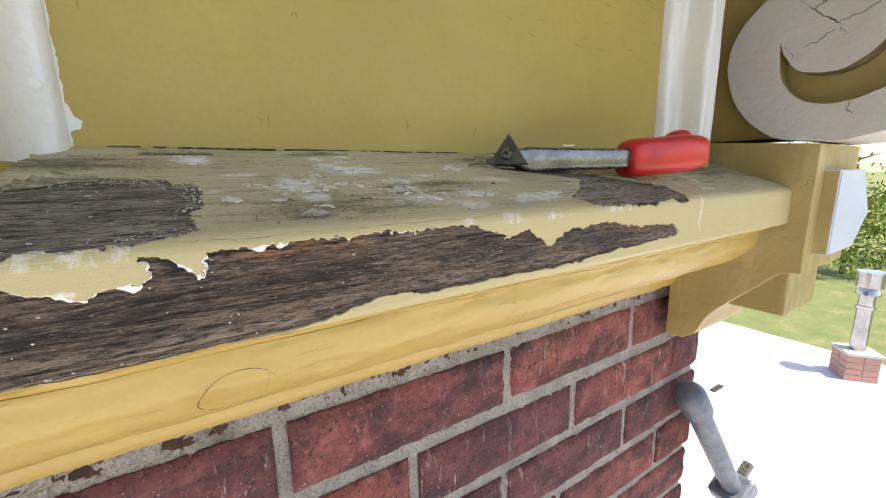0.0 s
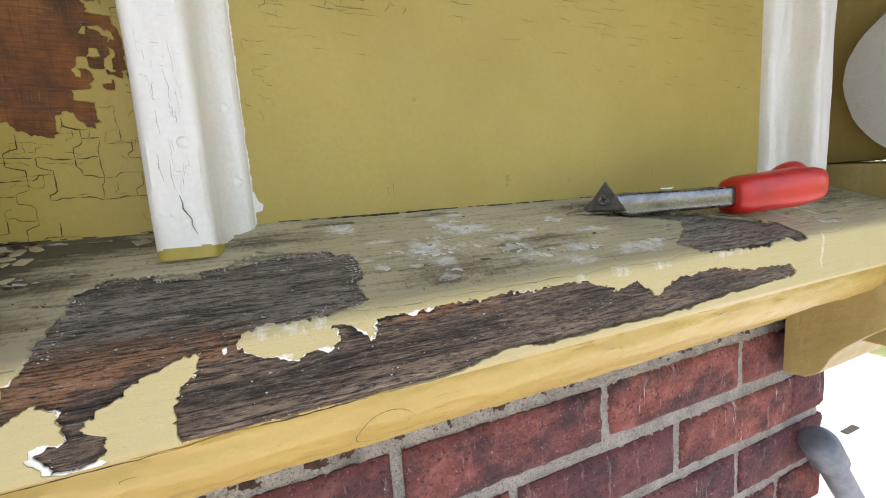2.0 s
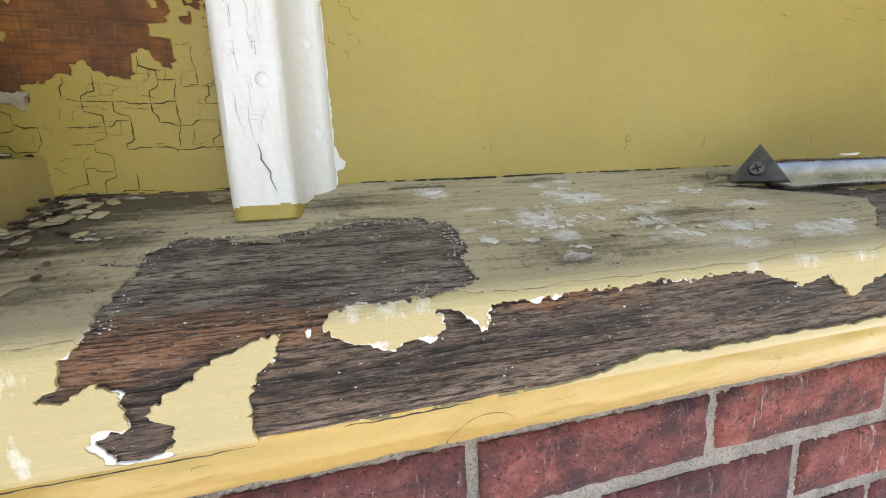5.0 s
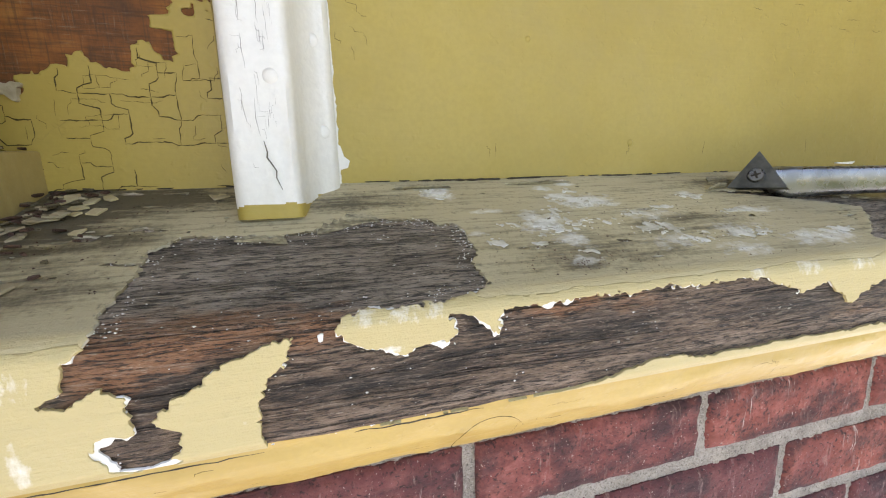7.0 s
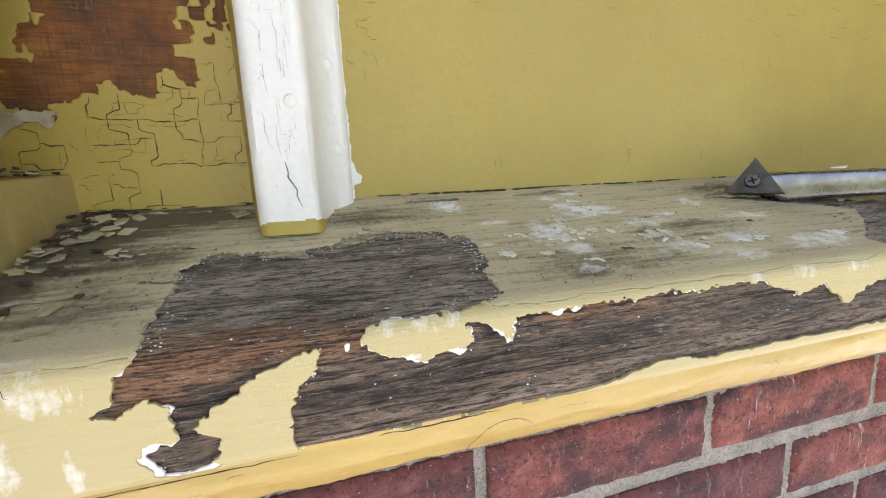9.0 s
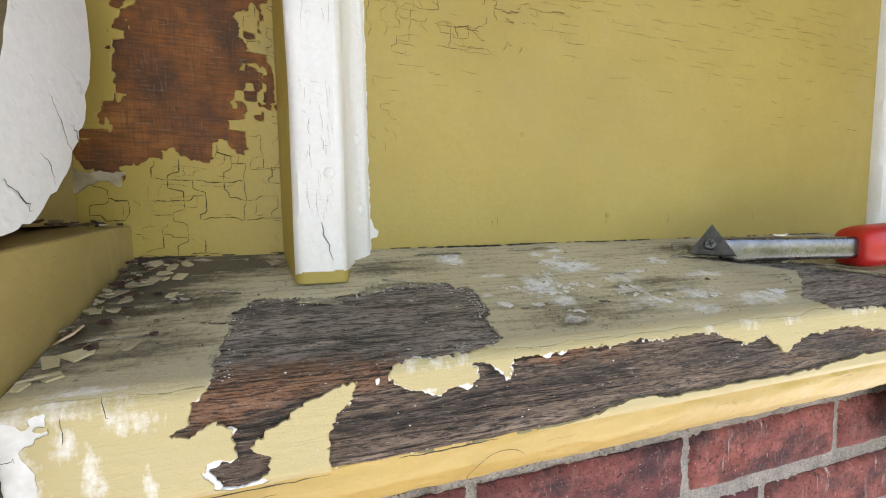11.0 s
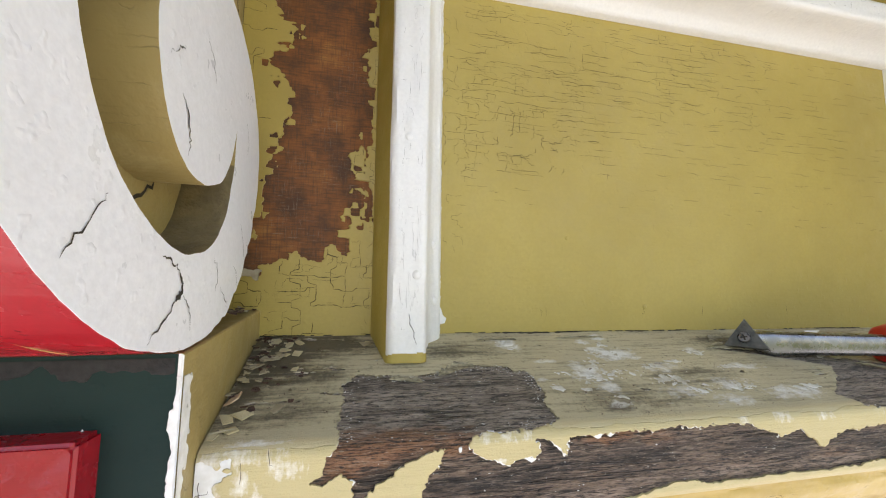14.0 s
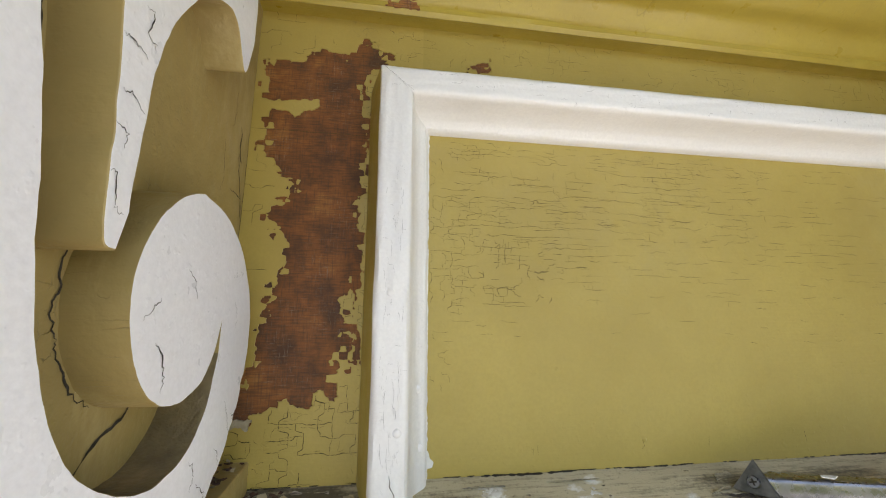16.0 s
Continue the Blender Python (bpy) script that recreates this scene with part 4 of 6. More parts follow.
def slivers(runs, place):
    """Thin tapering slivers along the runs, each with its own width in millimetres, laid by place(u, v)."""
    verts, faces = [], []
    for run, wide in runs:
        k0, n = len(verts), len(run)
        for k, (u, v) in enumerate(run):
            a, c = run[max(k - 1, 0)], run[min(k + 1, n - 1)]
            du, dv = c[0] - a[0], c[1] - a[1]
            q = math.hypot(du, dv) or 1
            w = wide * (0.15 + 0.85 * math.sin(math.pi * (k + 0.3) / (n - 0.4)) ** 0.7) * (0.7 + 0.6 * noise.noise((u, v, wide * 9)))
            for side in (-0.5, 0.5):
                verts.append(place(u - dv / q * w * side, v + du / q * w * side))
        for k in range(n - 1):
            i = k0 + 2 * k
            faces.append((i, i + 1, i + 3, i + 2))
    data = bpy.data.meshes.new("cracks")
    data.from_pydata(verts, [], faces)
    return data


def on_bed(u, v):
    """A place on the bed moulding, by x and the distance down its section, in millimetres."""
    return u / 1000, float(np.interp(v, BED_S, BED[:, 0])) - 0.0013, float(np.interp(v, BED_S, BED[:, 1])) - 0.0009


def flat_on(y):
    return lambda u, v: (u / 1000, y, 5.3 + v / 1000)


def net(rnd, runs, u0, u1, v0, v1, cell, share, wide, allowed, level_bias=0.0):
    """Crazing: a crooked net of cells, some of its sides open."""
    nu, nv = int((u1 - u0) / cell[0]) + 1, int((v1 - v0) / cell[1]) + 1
    knot = {(i, k): (u0 + cell[0] * (i + 0.28 * (k % 2) + rnd.uniform(-0.24, 0.24)), v0 + cell[1] * (k + rnd.uniform(-0.22, 0.22))) for i in range(nu) for k in range(nv)}
    for (i, k), p in knot.items():
        for other, bias in (((i + 1, k), level_bias), ((i, k + 1), -level_bias)):
            q = knot.get(other)
            density = share + bias + 0.5 * noise.noise((p[0] * 0.03, p[1] * 0.03, 6))
            if not q or rnd.random() > density:
                continue
            n = max(3, int(math.hypot(q[0] - p[0], q[1] - p[1]) / 1.1))
            turn = rnd.uniform(0.25, 0.75)
            run = []
            for s in range(n + 1):
                f = s / n
                # squared-off sides: level, then a jog, then level again
                g = min(1.0, max(0.0, (f - turn) * 7 + 0.5))
                a, c = (f, g) if bias >= 0 and other[0] > i else (g, f)
                run.append((p[0] + (q[0] - p[0]) * a + rnd.gauss(0, 0.10), p[1] + (q[1] - p[1]) * c + rnd.gauss(0, 0.10)))
            if allowed(run):
                runs.append((run, rnd.uniform(*wide)))


def within_panel(run):
    u, v = run[len(run) // 2]
    return all(17.5 < a < 474 and c < 232 for a, c in run) and noise.noise((u * 0.045, v * 0.06, 3)) > -0.22


def wavy(rnd, u, v, length, slope):
    """A long crack along the grain that wanders in small steps."""
    run = [(u, v)]
    while run[-1][0] < u + length:
        a, c = run[-1]
        run.append((a + rnd.uniform(0.8, 2.2), c + slope + rnd.gauss(0, 0.34) - 0.10 * (c - v)))
    return run


rnd = random.Random(21)
runs = []
v = 66.0
while v < 231:
    u = 26 + rnd.uniform(0, 12)
    while u < 470:
        near = min(1.0, max(0.05, (v - 66) / 80)) * (1.0 - u / 760) * (0.8 + 0.9 * noise.noise((u * 0.012, v * 0.03, 2)))
        run = wavy(rnd, u, v + rnd.uniform(-1.2, 1.2), rnd.uniform(5, 12 + 46 * max(0.0, near)), -0.03)
        if within_panel(run) and rnd.random() < 0.22 + near:
            runs.append((run, rnd.uniform(0.22, 0.36) + 0.22 * near * rnd.random()))
            for a, c in run[2:-2:4]:
                if rnd.random() < 0.42 * near:
                    down = jagged(rnd, a, c, rnd.uniform(2.0, 5.5), False, 0.12)
                    if within_panel(down):
                        runs.append((down, rnd.uniform(0.12, 0.24)))
        u = run[-1][0] + rnd.uniform(1, 3 + 22 * (1 - max(0.0, near)))
    v += rnd.uniform(4.4, 6.4)
net(rnd, runs, 19, 64, 96, 231, (7.6, 6.6), 0.66, (0.26, 0.44), within_panel)
net(rnd, runs, 19, 36, 30, 100, (6.8, 7.4), 0.40, (0.22, 0.38), within_panel)
net(rnd, runs, 60, 126, 96, 150, (6.0, 6.4), 0.46, (0.30, 0.54), within_panel)
net(rnd, runs, 62, 330, 150, 231, (12.0, 7.2), 0.36, (0.22, 0.42), within_panel, 0.14)
for u, v, q in ((115, 122, 16), (138, 126, 12), (70, 108, 18), (105, 118, 9), (180, 165, 26), (230, 170, 30), (120, 180, 24)):
    runs.append((jagged(rnd, u, v, q, True, 0.3), 0.75))
for u in (95, 99, 183, 240, 330):
    runs.append((jagged(rnd, u, -14, 7, False, 0.1), 0.35))
film_part("fine_cracks", slivers(runs, flat_on(WALL - 0.0002)), [crack_shade], frieze, "fine dark cracks in the panel paint")

runs = []


def on_rail(run):
    return all(v < 346 for u, v in run) and all(v > 271 for u, v in run if u > -25) and \
        strip_field(np.array([[u / 1000 for u, v in run]]), np.array([[5.3 + v / 1000 for u, v in run]])).min() > 0.3


def on_strip(run):
    if not all(-127 < u < -24.5 and v > -27 for u, v in run):
        return False
    return strip_field(np.array([[u / 1000 for u, v in run]]), np.array([[5.3 + v / 1000 for u, v in run]])).min() > 0.3


net(rnd, runs, -126, -25, -25, 40, (11.0, 9.5), 0.66, (0.38, 0.80), on_strip)
net(rnd, runs, -126, -25, -25, 40, (5.4, 5.0), 0.12, (0.18, 0.32), on_strip)
net(rnd, runs, -60, -25, 20, 300, (6.5, 6.0), 0.55, (0.22, 0.48), on_strip)
net(rnd, runs, -127, -80, 30, 345, (14.0, 15.0), 0.45, (0.25, 0.55), on_strip)
net(rnd, runs, -90, 530, 300, 345, (9.0, 8.0), 0.22, (0.2, 0.4), on_rail)
seam = []
for u in range(-124, -30, 3):
    seam.append((u, 229 + 0.5 * noise.noise((u * 0.15, 2, 1))))
film_part("board_seam", slivers([(seam, 0.5)], flat_on(WALL - 0.0011)), [crack_shade], frieze, "hairline seam between two boards")
film_part("coarse_cracks", slivers(runs, flat_on(WALL - 0.0010)), [crack_shade], frieze, "open cracks in crazed paint")

runs = []
for _ in range(70):
    u, v = rnd.uniform(-17, -3), rnd.triangular(-22, 262, 0)
    level = rnd.random() < 0.3
    runs.append((jagged(rnd, u, v, rnd.uniform(1.5, 3.5) if level else rnd.uniform(3, 14), level, 0.16), rnd.uniform(0.07, 0.2)))
runs.append(([(-10.4, -9), (-9.6, -13), (-9.9, -15), (-8.4, -17.5), (-7.0, -20), (-7.3, -22.5), (-5.6, -27)], 0.85))
for _ in range(60):
    u, v = rnd.uniform(-10, 500), rnd.uniform(248.5, 266)
    runs.append((jagged(rnd, u, v, rnd.uniform(2, 9), rnd.random() < 0.7, 0.3), rnd.uniform(0.08, 0.24)))
runs.append(([(-22.8, 267.6), (-15, 261.2), (-8, 255.0), (0.6, 248.0)], 0.4))
film_part("paint_cracks", slivers(runs, flat_on(FACE - 0.0009)), [old_crack], panel_frame, "small cracks in the white paint")

runs = []
RING = (67, 22, 15.5, 14)   # centre and radii of a filled hole
runs.append(([(RING[0] + RING[2] * math.cos(a) * (1 + 0.06 * math.sin(3 * a)), RING[1] + RING[3] * math.sin(a)) for a in np.linspace(0.3, 5.9, 40)], 0.6))
for _ in range(150):
    u, v = rnd.uniform(-95, 550), rnd.uniform(4, 70)
    runs.append((jagged(rnd, u, v, rnd.choice((3, 6, 12, 20)), rnd.random() < 0.8, 0.12), rnd.uniform(0.12, 0.34)))
film_part("moulding_cracks", slivers(runs, on_bed), [crack_shade], moulding, "fine cracks and the ring of a filled hole")

# painted seam shade: foot of the ledge's front, and beside the bracket block
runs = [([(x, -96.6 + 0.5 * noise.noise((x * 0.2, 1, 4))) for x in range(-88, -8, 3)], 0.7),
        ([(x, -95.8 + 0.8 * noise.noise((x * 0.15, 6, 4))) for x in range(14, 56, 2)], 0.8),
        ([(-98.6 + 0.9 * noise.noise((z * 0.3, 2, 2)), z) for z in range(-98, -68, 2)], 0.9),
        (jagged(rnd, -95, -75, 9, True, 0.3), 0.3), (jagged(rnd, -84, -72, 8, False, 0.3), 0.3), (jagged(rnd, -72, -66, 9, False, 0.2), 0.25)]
film_part("seam_cracks", slivers(runs, flat_on(LIP - 0.0011)), [soot_and_gap_shade], ledge, "dark seam and cracks on the ledge front")

# moulding over the frieze
CROWN_DROP = 0.015
crown = [(WALL, 5.650), (WALL - 0.013, 5.650), (WALL - 0.016, 5.648), (WALL - 0.019, 5.651), (WALL - 0.019, 5.656)] + [tuple(p) for p in spline([(WALL - 0.021, 5.657), (WALL - 0.033, 5.668), (WALL - 0.05, 5.672), (WALL - 0.075, 5.690), (WALL - 0.085, 5.72)], 5)] + \
        [(WALL - 0.10, 5.722), (WALL - 0.10, 5.76), (WALL + 0.02, 5.76), (WALL + 0.02, 5.650)]
crown = [(y, z - CROWN_DROP) for y, z in crown]
crown_ob = part("crown_moulding", sweep(crown, LEFT - 0.026, RIGHT + 0.024, 90, 0.001, closed=True), crown_paint, smooth=40)
tagged(crown_ob, "glossy olive yellow moulding over the frieze", "moulding", kind="structure")

def chip_field(u, v):
    x, z = u * 1000, (v - 5.65 + CROWN_DROP) * 1000
    return inside(x + 3 * blocks(x / 3, z / 2.4, 131), z + 2 * blocks(x / 3, z / 2.4, 133), [(-22, 0.5), (-20, 6), (-12, 5), (-9, 8), (4, 8), (5, 1)])


ob = new("paint_chip", film(-0.03, 0.012, 5.6495 - CROWN_DROP, 5.66 - CROWN_DROP, 0.0008, chip_field, lambda u, v, h: np.stack([u, np.full(len(u), WALL - 0.0196) - h - np.maximum(0, v - 5.656 + CROWN_DROP) * 0.9, v], 1), 0.0004))
ob.data.materials.append(bare_panel)
tagged(ob, "bare brown patch where moulding paint has fallen off", "paint wear", kind="stuff")


# ---- brackets ----
SPIRAL = [(207, 381), (206, 362), (202, 345), (194, 332), (181, 322), (165, 318), (146, 320), (128, 328), (113, 340), (102, 357), (96, 371), (91, 390), (87, 410), (83, 432), (77, 456), (66, 500), (50, 545), (30, 585)]
SILHOUETTE = [(-45, 590), (-20, 530), (0, 480), (18, 435), (36, 392), (58, 350), (82, 321), (104, 302), (122, 292), (150, 284.5), (180, 285), (204, 291), (226, 308), (243, 334), (251, 362), (250, 386), (240, 407), (222, 425), (197, 436.5), (172, 439)]
EYE_EDGE = [(172, 439), (155, 433), (141, 420), (132, 406), (129, 390), (133, 371), (142, 357), (153, 349), (166, 346), (180, 347.5), (193, 354), (202, 366), (206.5, 379)]
STROKE = [(118, 401), (111, 404), (109, 425), (107, 443), (105, 462), (101, 483), (91, 515), (74, 553), (52, 592)]
ARCH = [(206, 590), (209, 570), (209, 552), (205, 533), (200, 524), (194, 530), (186, 541), (175, 544), (164, 538), (150, 527), (138, 511), (128, 490), (123, 468), (121.5, 440), (121.5, 415)]


def to_yz(points):
    return [(y / 1000, 5.0 + z / 1000) for y, z in points]


def plate(outline, x_out, x_in, bevel=0.0025):
    """A board cut to the outline, its outer face towards x_out, with a worn edge."""
    bm = bmesh.new()
    vs = [bm.verts.new((x_in, y, z)) for y, z in outline]
    face = bm.faces.new(vs)
    made = bmesh.ops.extrude_face_region(bm, geom=[face])
    for v in made["geom"]:
        if isinstance(v, bmesh.types.BMVert):
            v.co.x = x_out
    bm.normal_update()
    rim = [e for e in bm.edges if all(abs(v.co.x - x_out) < 1e-6 for v in e.verts)]
    bmesh.ops.bevel(bm, geom=rim, offset=bevel, segments=3, affect="EDGES", profile=0.6, clamp_overlap=True)
    bmesh.ops.triangulate(bm, faces=[f for f in bm.faces if len(f.verts) > 4])
    return bm


def crack(run, wide, flip):
    """A ragged open crack on a side face, its shade painted as a sliver that widens and forks along the run."""
    bm = bmesh.new()
    pts = spline(run, 7)
    rows = []
    for k, p in enumerate(pts):
        q = pts[min(k + 1, len(pts) - 1)] - pts[max(k - 1, 0)]
        across = Vector((0, -q.z, q.y)).normalized()
        p = p + across * 0.0018 * noise.noise((k * 0.9, p.y * 90, p.z * 90)) + Vector((flip * 0.0003, 0, 0))
        w = wide * (0.12 + math.sin(math.pi * k / (len(pts) - 1)) * (0.6 + 0.9 * noise.noise((p.y * 160, p.z * 160, 2))))
        w = max(w, 0.00012)
        rows.append([bm.verts.new(p + across * w * s) for s in (-0.5, 0.5)])
    for a, c in zip(rows, rows[1:]):
        bm.faces.new((a[0], a[1], c[1], c[0]))
    return bm


# cracks as (0 on the face or 1 in the hollow, y, z) and their width, in millimetres
RIM_CRACKS = [
    ([(0, 138, 289), (0, 148, 296), (0, 154, 301)], 1.2), ([(0, 154, 301), (0, 158, 305), (0, 156, 311)], 3.2), ([(0, 156, 311), (0, 150, 314), (0, 143, 316)], 1.0),
    ([(0, 160, 303), (0, 166, 297), (0, 168, 290)], 0.7), ([(0, 100, 312), (0, 108, 321), (0, 113, 329)], 0.8), ([(0, 196, 305), (0, 203, 301), (0, 208, 296)], 0.8),
]
EYE_CRACKS = [
    ([(0, 148, 372), (0, 153, 366), (0, 156, 358), (0, 155, 352)], 0.9), ([(0, 233, 330), (0, 238, 325), (0, 241, 320)], 0.7), ([(0, 137, 380), (0, 143, 384), (0, 147, 388)], 0.6),
    ([(0, 222, 338), (0, 228, 327), (0, 233, 318)], 0.5), ([(1, 131, 409), (1, 127, 400), (1, 128, 391), (1, 126, 383), (1, 130.5, 373)], 1.7), ([(1, 130.5, 373), (1, 133, 366), (1, 141, 355.5), (1, 151, 348)], 1.3), ([(1, 140, 318), (1, 158, 334), (1, 176, 344), (1, 190, 356)], 2.2),
]
WALL_CRACKS = [
    ([(1, 258, 505), (1, 263, 488), (1, 270, 470), (1, 276, 450)], 1.8), ([(1, 260, 520), (1, 262, 500), (1, 266, 495)], 2.4), ([(1, 250, 470), (1, 262, 470), (1, 277, 468)], 0.7),
]
HOLLOW_CRACKS = [
    ([(1, 106, 428), (1, 102.5, 462), (1, 98.5, 482), (1, 88.5, 514), (1, 71.5, 552)], 2.4), ([(1, 276, 560), (1, 275.5, 500), (1, 276, 440), (1, 275.5, 380), (1, 276, 320)], 1.0),
    ([(1, 128, 330), (1, 122, 338), (1, 119, 347)], 0.9), ([(1, 236, 500), (1, 239, 480), (1, 237, 462)], 0.5), ([(1, 246, 540), (1, 248, 525), (1, 245, 512)], 0.5), ([(1, 100, 395), (1, 96, 384), (1, 99, 372)], 0.8),
]
FINE_CRACKS = [
    ([(0, 112, 487), (0, 116, 487), (0, 116, 478), (0, 121, 478)], 0.5), ([(0, 98, 505), (0, 106, 504), (0, 113, 506)], 0.5), ([(0, 107, 440), (0, 113, 440), (0, 113, 434)], 0.6), ([(0, 222, 392), (0, 227, 384), (0, 226, 376)], 0.4),
    ([(0, 165, 402), (0, 172, 398), (0, 176, 390)], 0.5), ([(0, 188, 318), (0, 193, 311), (0, 191, 304)], 0.6), ([(0, 214, 316), (0, 219, 312), (0, 221, 306)], 0.5),
    ([(0, 104, 470), (0, 110, 471), (0, 117, 470)], 0.6), ([(0, 108, 452), (0, 114, 453), (0, 120, 450)], 0.6), ([(0, 109, 425), (0, 112, 425), (0, 113, 415), (0, 118, 414)], 0.7),
]
LEFT_CRACKS = RIM_CRACKS + EYE_CRACKS + WALL_CRACKS + HOLLOW_CRACKS + FINE_CRACKS
RIGHT_CRACKS = [
    ([(0, 196, 415), (0, 180, 398), (0, 168, 388), (0, 160, 376)], 1.1), ([(0, 186, 404), (0, 180, 408), (0, 174, 410)], 1.2), ([(0, 168, 388), (0, 150, 392), (0, 138, 400)], 0.9),
    ([(0, 168, 384), (0, 178, 376), (0, 190, 372)], 0.9), ([(0, 205, 376), (0, 198, 370), (0, 196, 364)], 0.6), ([(0, 150, 318), (0, 152, 311), (0, 146, 306)], 0.8),
]


def bracket(x_face, width, flip, face_mat, edge_mat, front_mat, boss_mat, cracks, label, chipped=False):
    """A scroll bracket over a block. flip: +1 where the seen side faces +x."""
    b = thing("scroll_bracket", label, "bracket", "scroll brackets under the eave")
    x_core, x_far = x_face - flip * 0.0215, x_face - flip * width
    smooth_out = [tuple(p) for p in spline(SILHOUETTE, 9)]
    if chipped:
        for k, (a, c) in enumerate(smooth_out):
            if a > 186 and c < 350:
                bite = 4.2 * max(0.0, noise.noise((k * 0.37, 2, 5))) + 2.2 * max(0.0, noise.noise((k * 0.9, 7, 1)))
                q = math.hypot(a - 165, c - 365)
                smooth_out[k] = (a - (a - 165) / q * bite, c - (c - 365) / q * bite)
    spiral = smooth_out[:-1] + [tuple(p) for p in spline(EYE_EDGE, 7)] + [tuple(p) for p in spline(SPIRAL, 7)]
    stroke = [tuple(p) for p in spline(STROKE, 6)] + [tuple(p) for p in spline(ARCH, 7)]
    core = smooth_out[:91] + [(196, 290.5), (279, 291), (279, 880), (-45, 880)]

    def shade(bm):
        bm.normal_update()
        for f in bm.faces:
            c = f.calc_center_median()
            n = f.normal
            flat = abs(n.x) > 0.35
            outer = min(math.hypot(c.y * 1000 - p[0], (c.z - 5) * 1000 - p[1]) for p in smooth_out[:112:2]) < 6
            f.material_index = (0 if abs(n.x) > 0.9 or outer else 2) if flat else (1 if outer and c.y < 0.2 else 2)
            # hollow floor: dirt and painted shade on the left bracket, shade alone on the right
            if not outer and 0.13 < c.y < 0.21 and c.z < 5.372 and n.z > 0.1:
                f.material_index = 3
            if chipped and outer and not flat and c.y > 0.196 and c.z < 5.37:
                f.material_index = 4
        return bm

    for x_a, x_b in ((x_face, x_core), (x_far, x_far + flip * 0.026)):
        for name, line in (("volute", spiral), ("upper_scroll", stroke)):
            bm = plate(to_yz(line), x_a, x_b, 0.0036)
            for v in bm.verts:
                d = 0.0008 * noise.noise_vector(v.co * 70) + 0.0004 * noise.noise_vector(v.co * 220)
                v.co += Vector((0, d.y, d.z))
            board = part(name, shade(bm), [face_mat, edge_mat, tan_paint, hollow_dirt_shade, bare_panel], b, smooth=30)
            for f in board.data.polygons:
                f.use_smooth = abs(f.normal.x) < 0.99
    bm = plate(to_yz(core), x_core, x_far + flip * 0.026, 0.0005)
    part("scroll_core", shade(bm), [tan_paint, edge_mat, tan_paint, hollow_dirt_shade, bare_panel], b, "tan painted inner board", smooth=30)

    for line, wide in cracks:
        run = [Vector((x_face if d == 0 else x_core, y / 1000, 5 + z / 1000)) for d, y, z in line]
        part("crack", crack(run, wide / 1000, flip), soot_and_gap_shade, b, "open crack in the paint, its shade a dark sliver")
    lo, hi = sorted((x_face, x_far))
    # block under the scroll, with its ogee tail
    side = [(165, 282), (279, 291), (290, 291), (290, 46), (280, 47), (268, 49)] + [tuple(p) for p in spline([(268, 49), (255, 60), (244, 84), (226, 106), (204, 128), (190, 143), (178, 152), (165, 154)], 4)]
    bm = plate(to_yz(side), x_face, x_far, 0.0018)
    bm.normal_update()
    for f in bm.faces:
        c = f.calc_center_median()
        f.material_index = 0 if c.y > 0.1672 or abs(f.normal.x) > 0.97 else 2 if abs(f.normal.x) > 0.1 and abs(c.x - x_face) < 0.004 else 1
    part("block", bm, [tan_paint, front_mat, white_primer if chipped else front_mat], b, "square block with curved tail", smooth=30)
    part("drop", box(lo + 0.02, 0.178, 5.10, hi - 0.02, 0.288, 5.16, 0.002), tan_paint, b)
    # boss with a low pyramid
    mid, half = (lo + hi) / 2, 0.0425
    bm = bmesh.new()
    zc = 5.2145
    ring = [[bm.verts.new((mid + sx * half, y, zc + sz * half)) for sx, sz in ((-1, -1), (1, -1), (1, 1), (-1, 1))] for y in (0.166, 0.153)]
    apex = bm.verts.new((mid, 0.138, zc))
    for k in range(4):
        f = bm.faces.new((ring[0][k], ring[0][(k + 1) % 4], ring[1][(k + 1) % 4], ring[1][k]))
        f.material_index = 1
        bm.faces.new((ring[1][k], ring[1][(k + 1) % 4], apex))
    bmesh.ops.bevel(bm, geom=list(bm.edges), offset=0.0012, segments=2, affect="EDGES")
    part("pyramid_boss", bm, [boss_mat, front_mat if front_mat != green_paint else red_paint], b, "faceted pyramid boss", smooth=30)
    return b


bracket(LEFT, 0.132, 1, scroll_white, red_paint, green_paint, red_paint, LEFT_CRACKS, "white scroll bracket with red edge on a dark green block, cracked", True)
bracket(RIGHT, 0.132, -1, cream_paint, cream_paint, tan_paint, blue_paint, RIGHT_CRACKS, "off-white scroll bracket with pale blue boss, paint cracked")


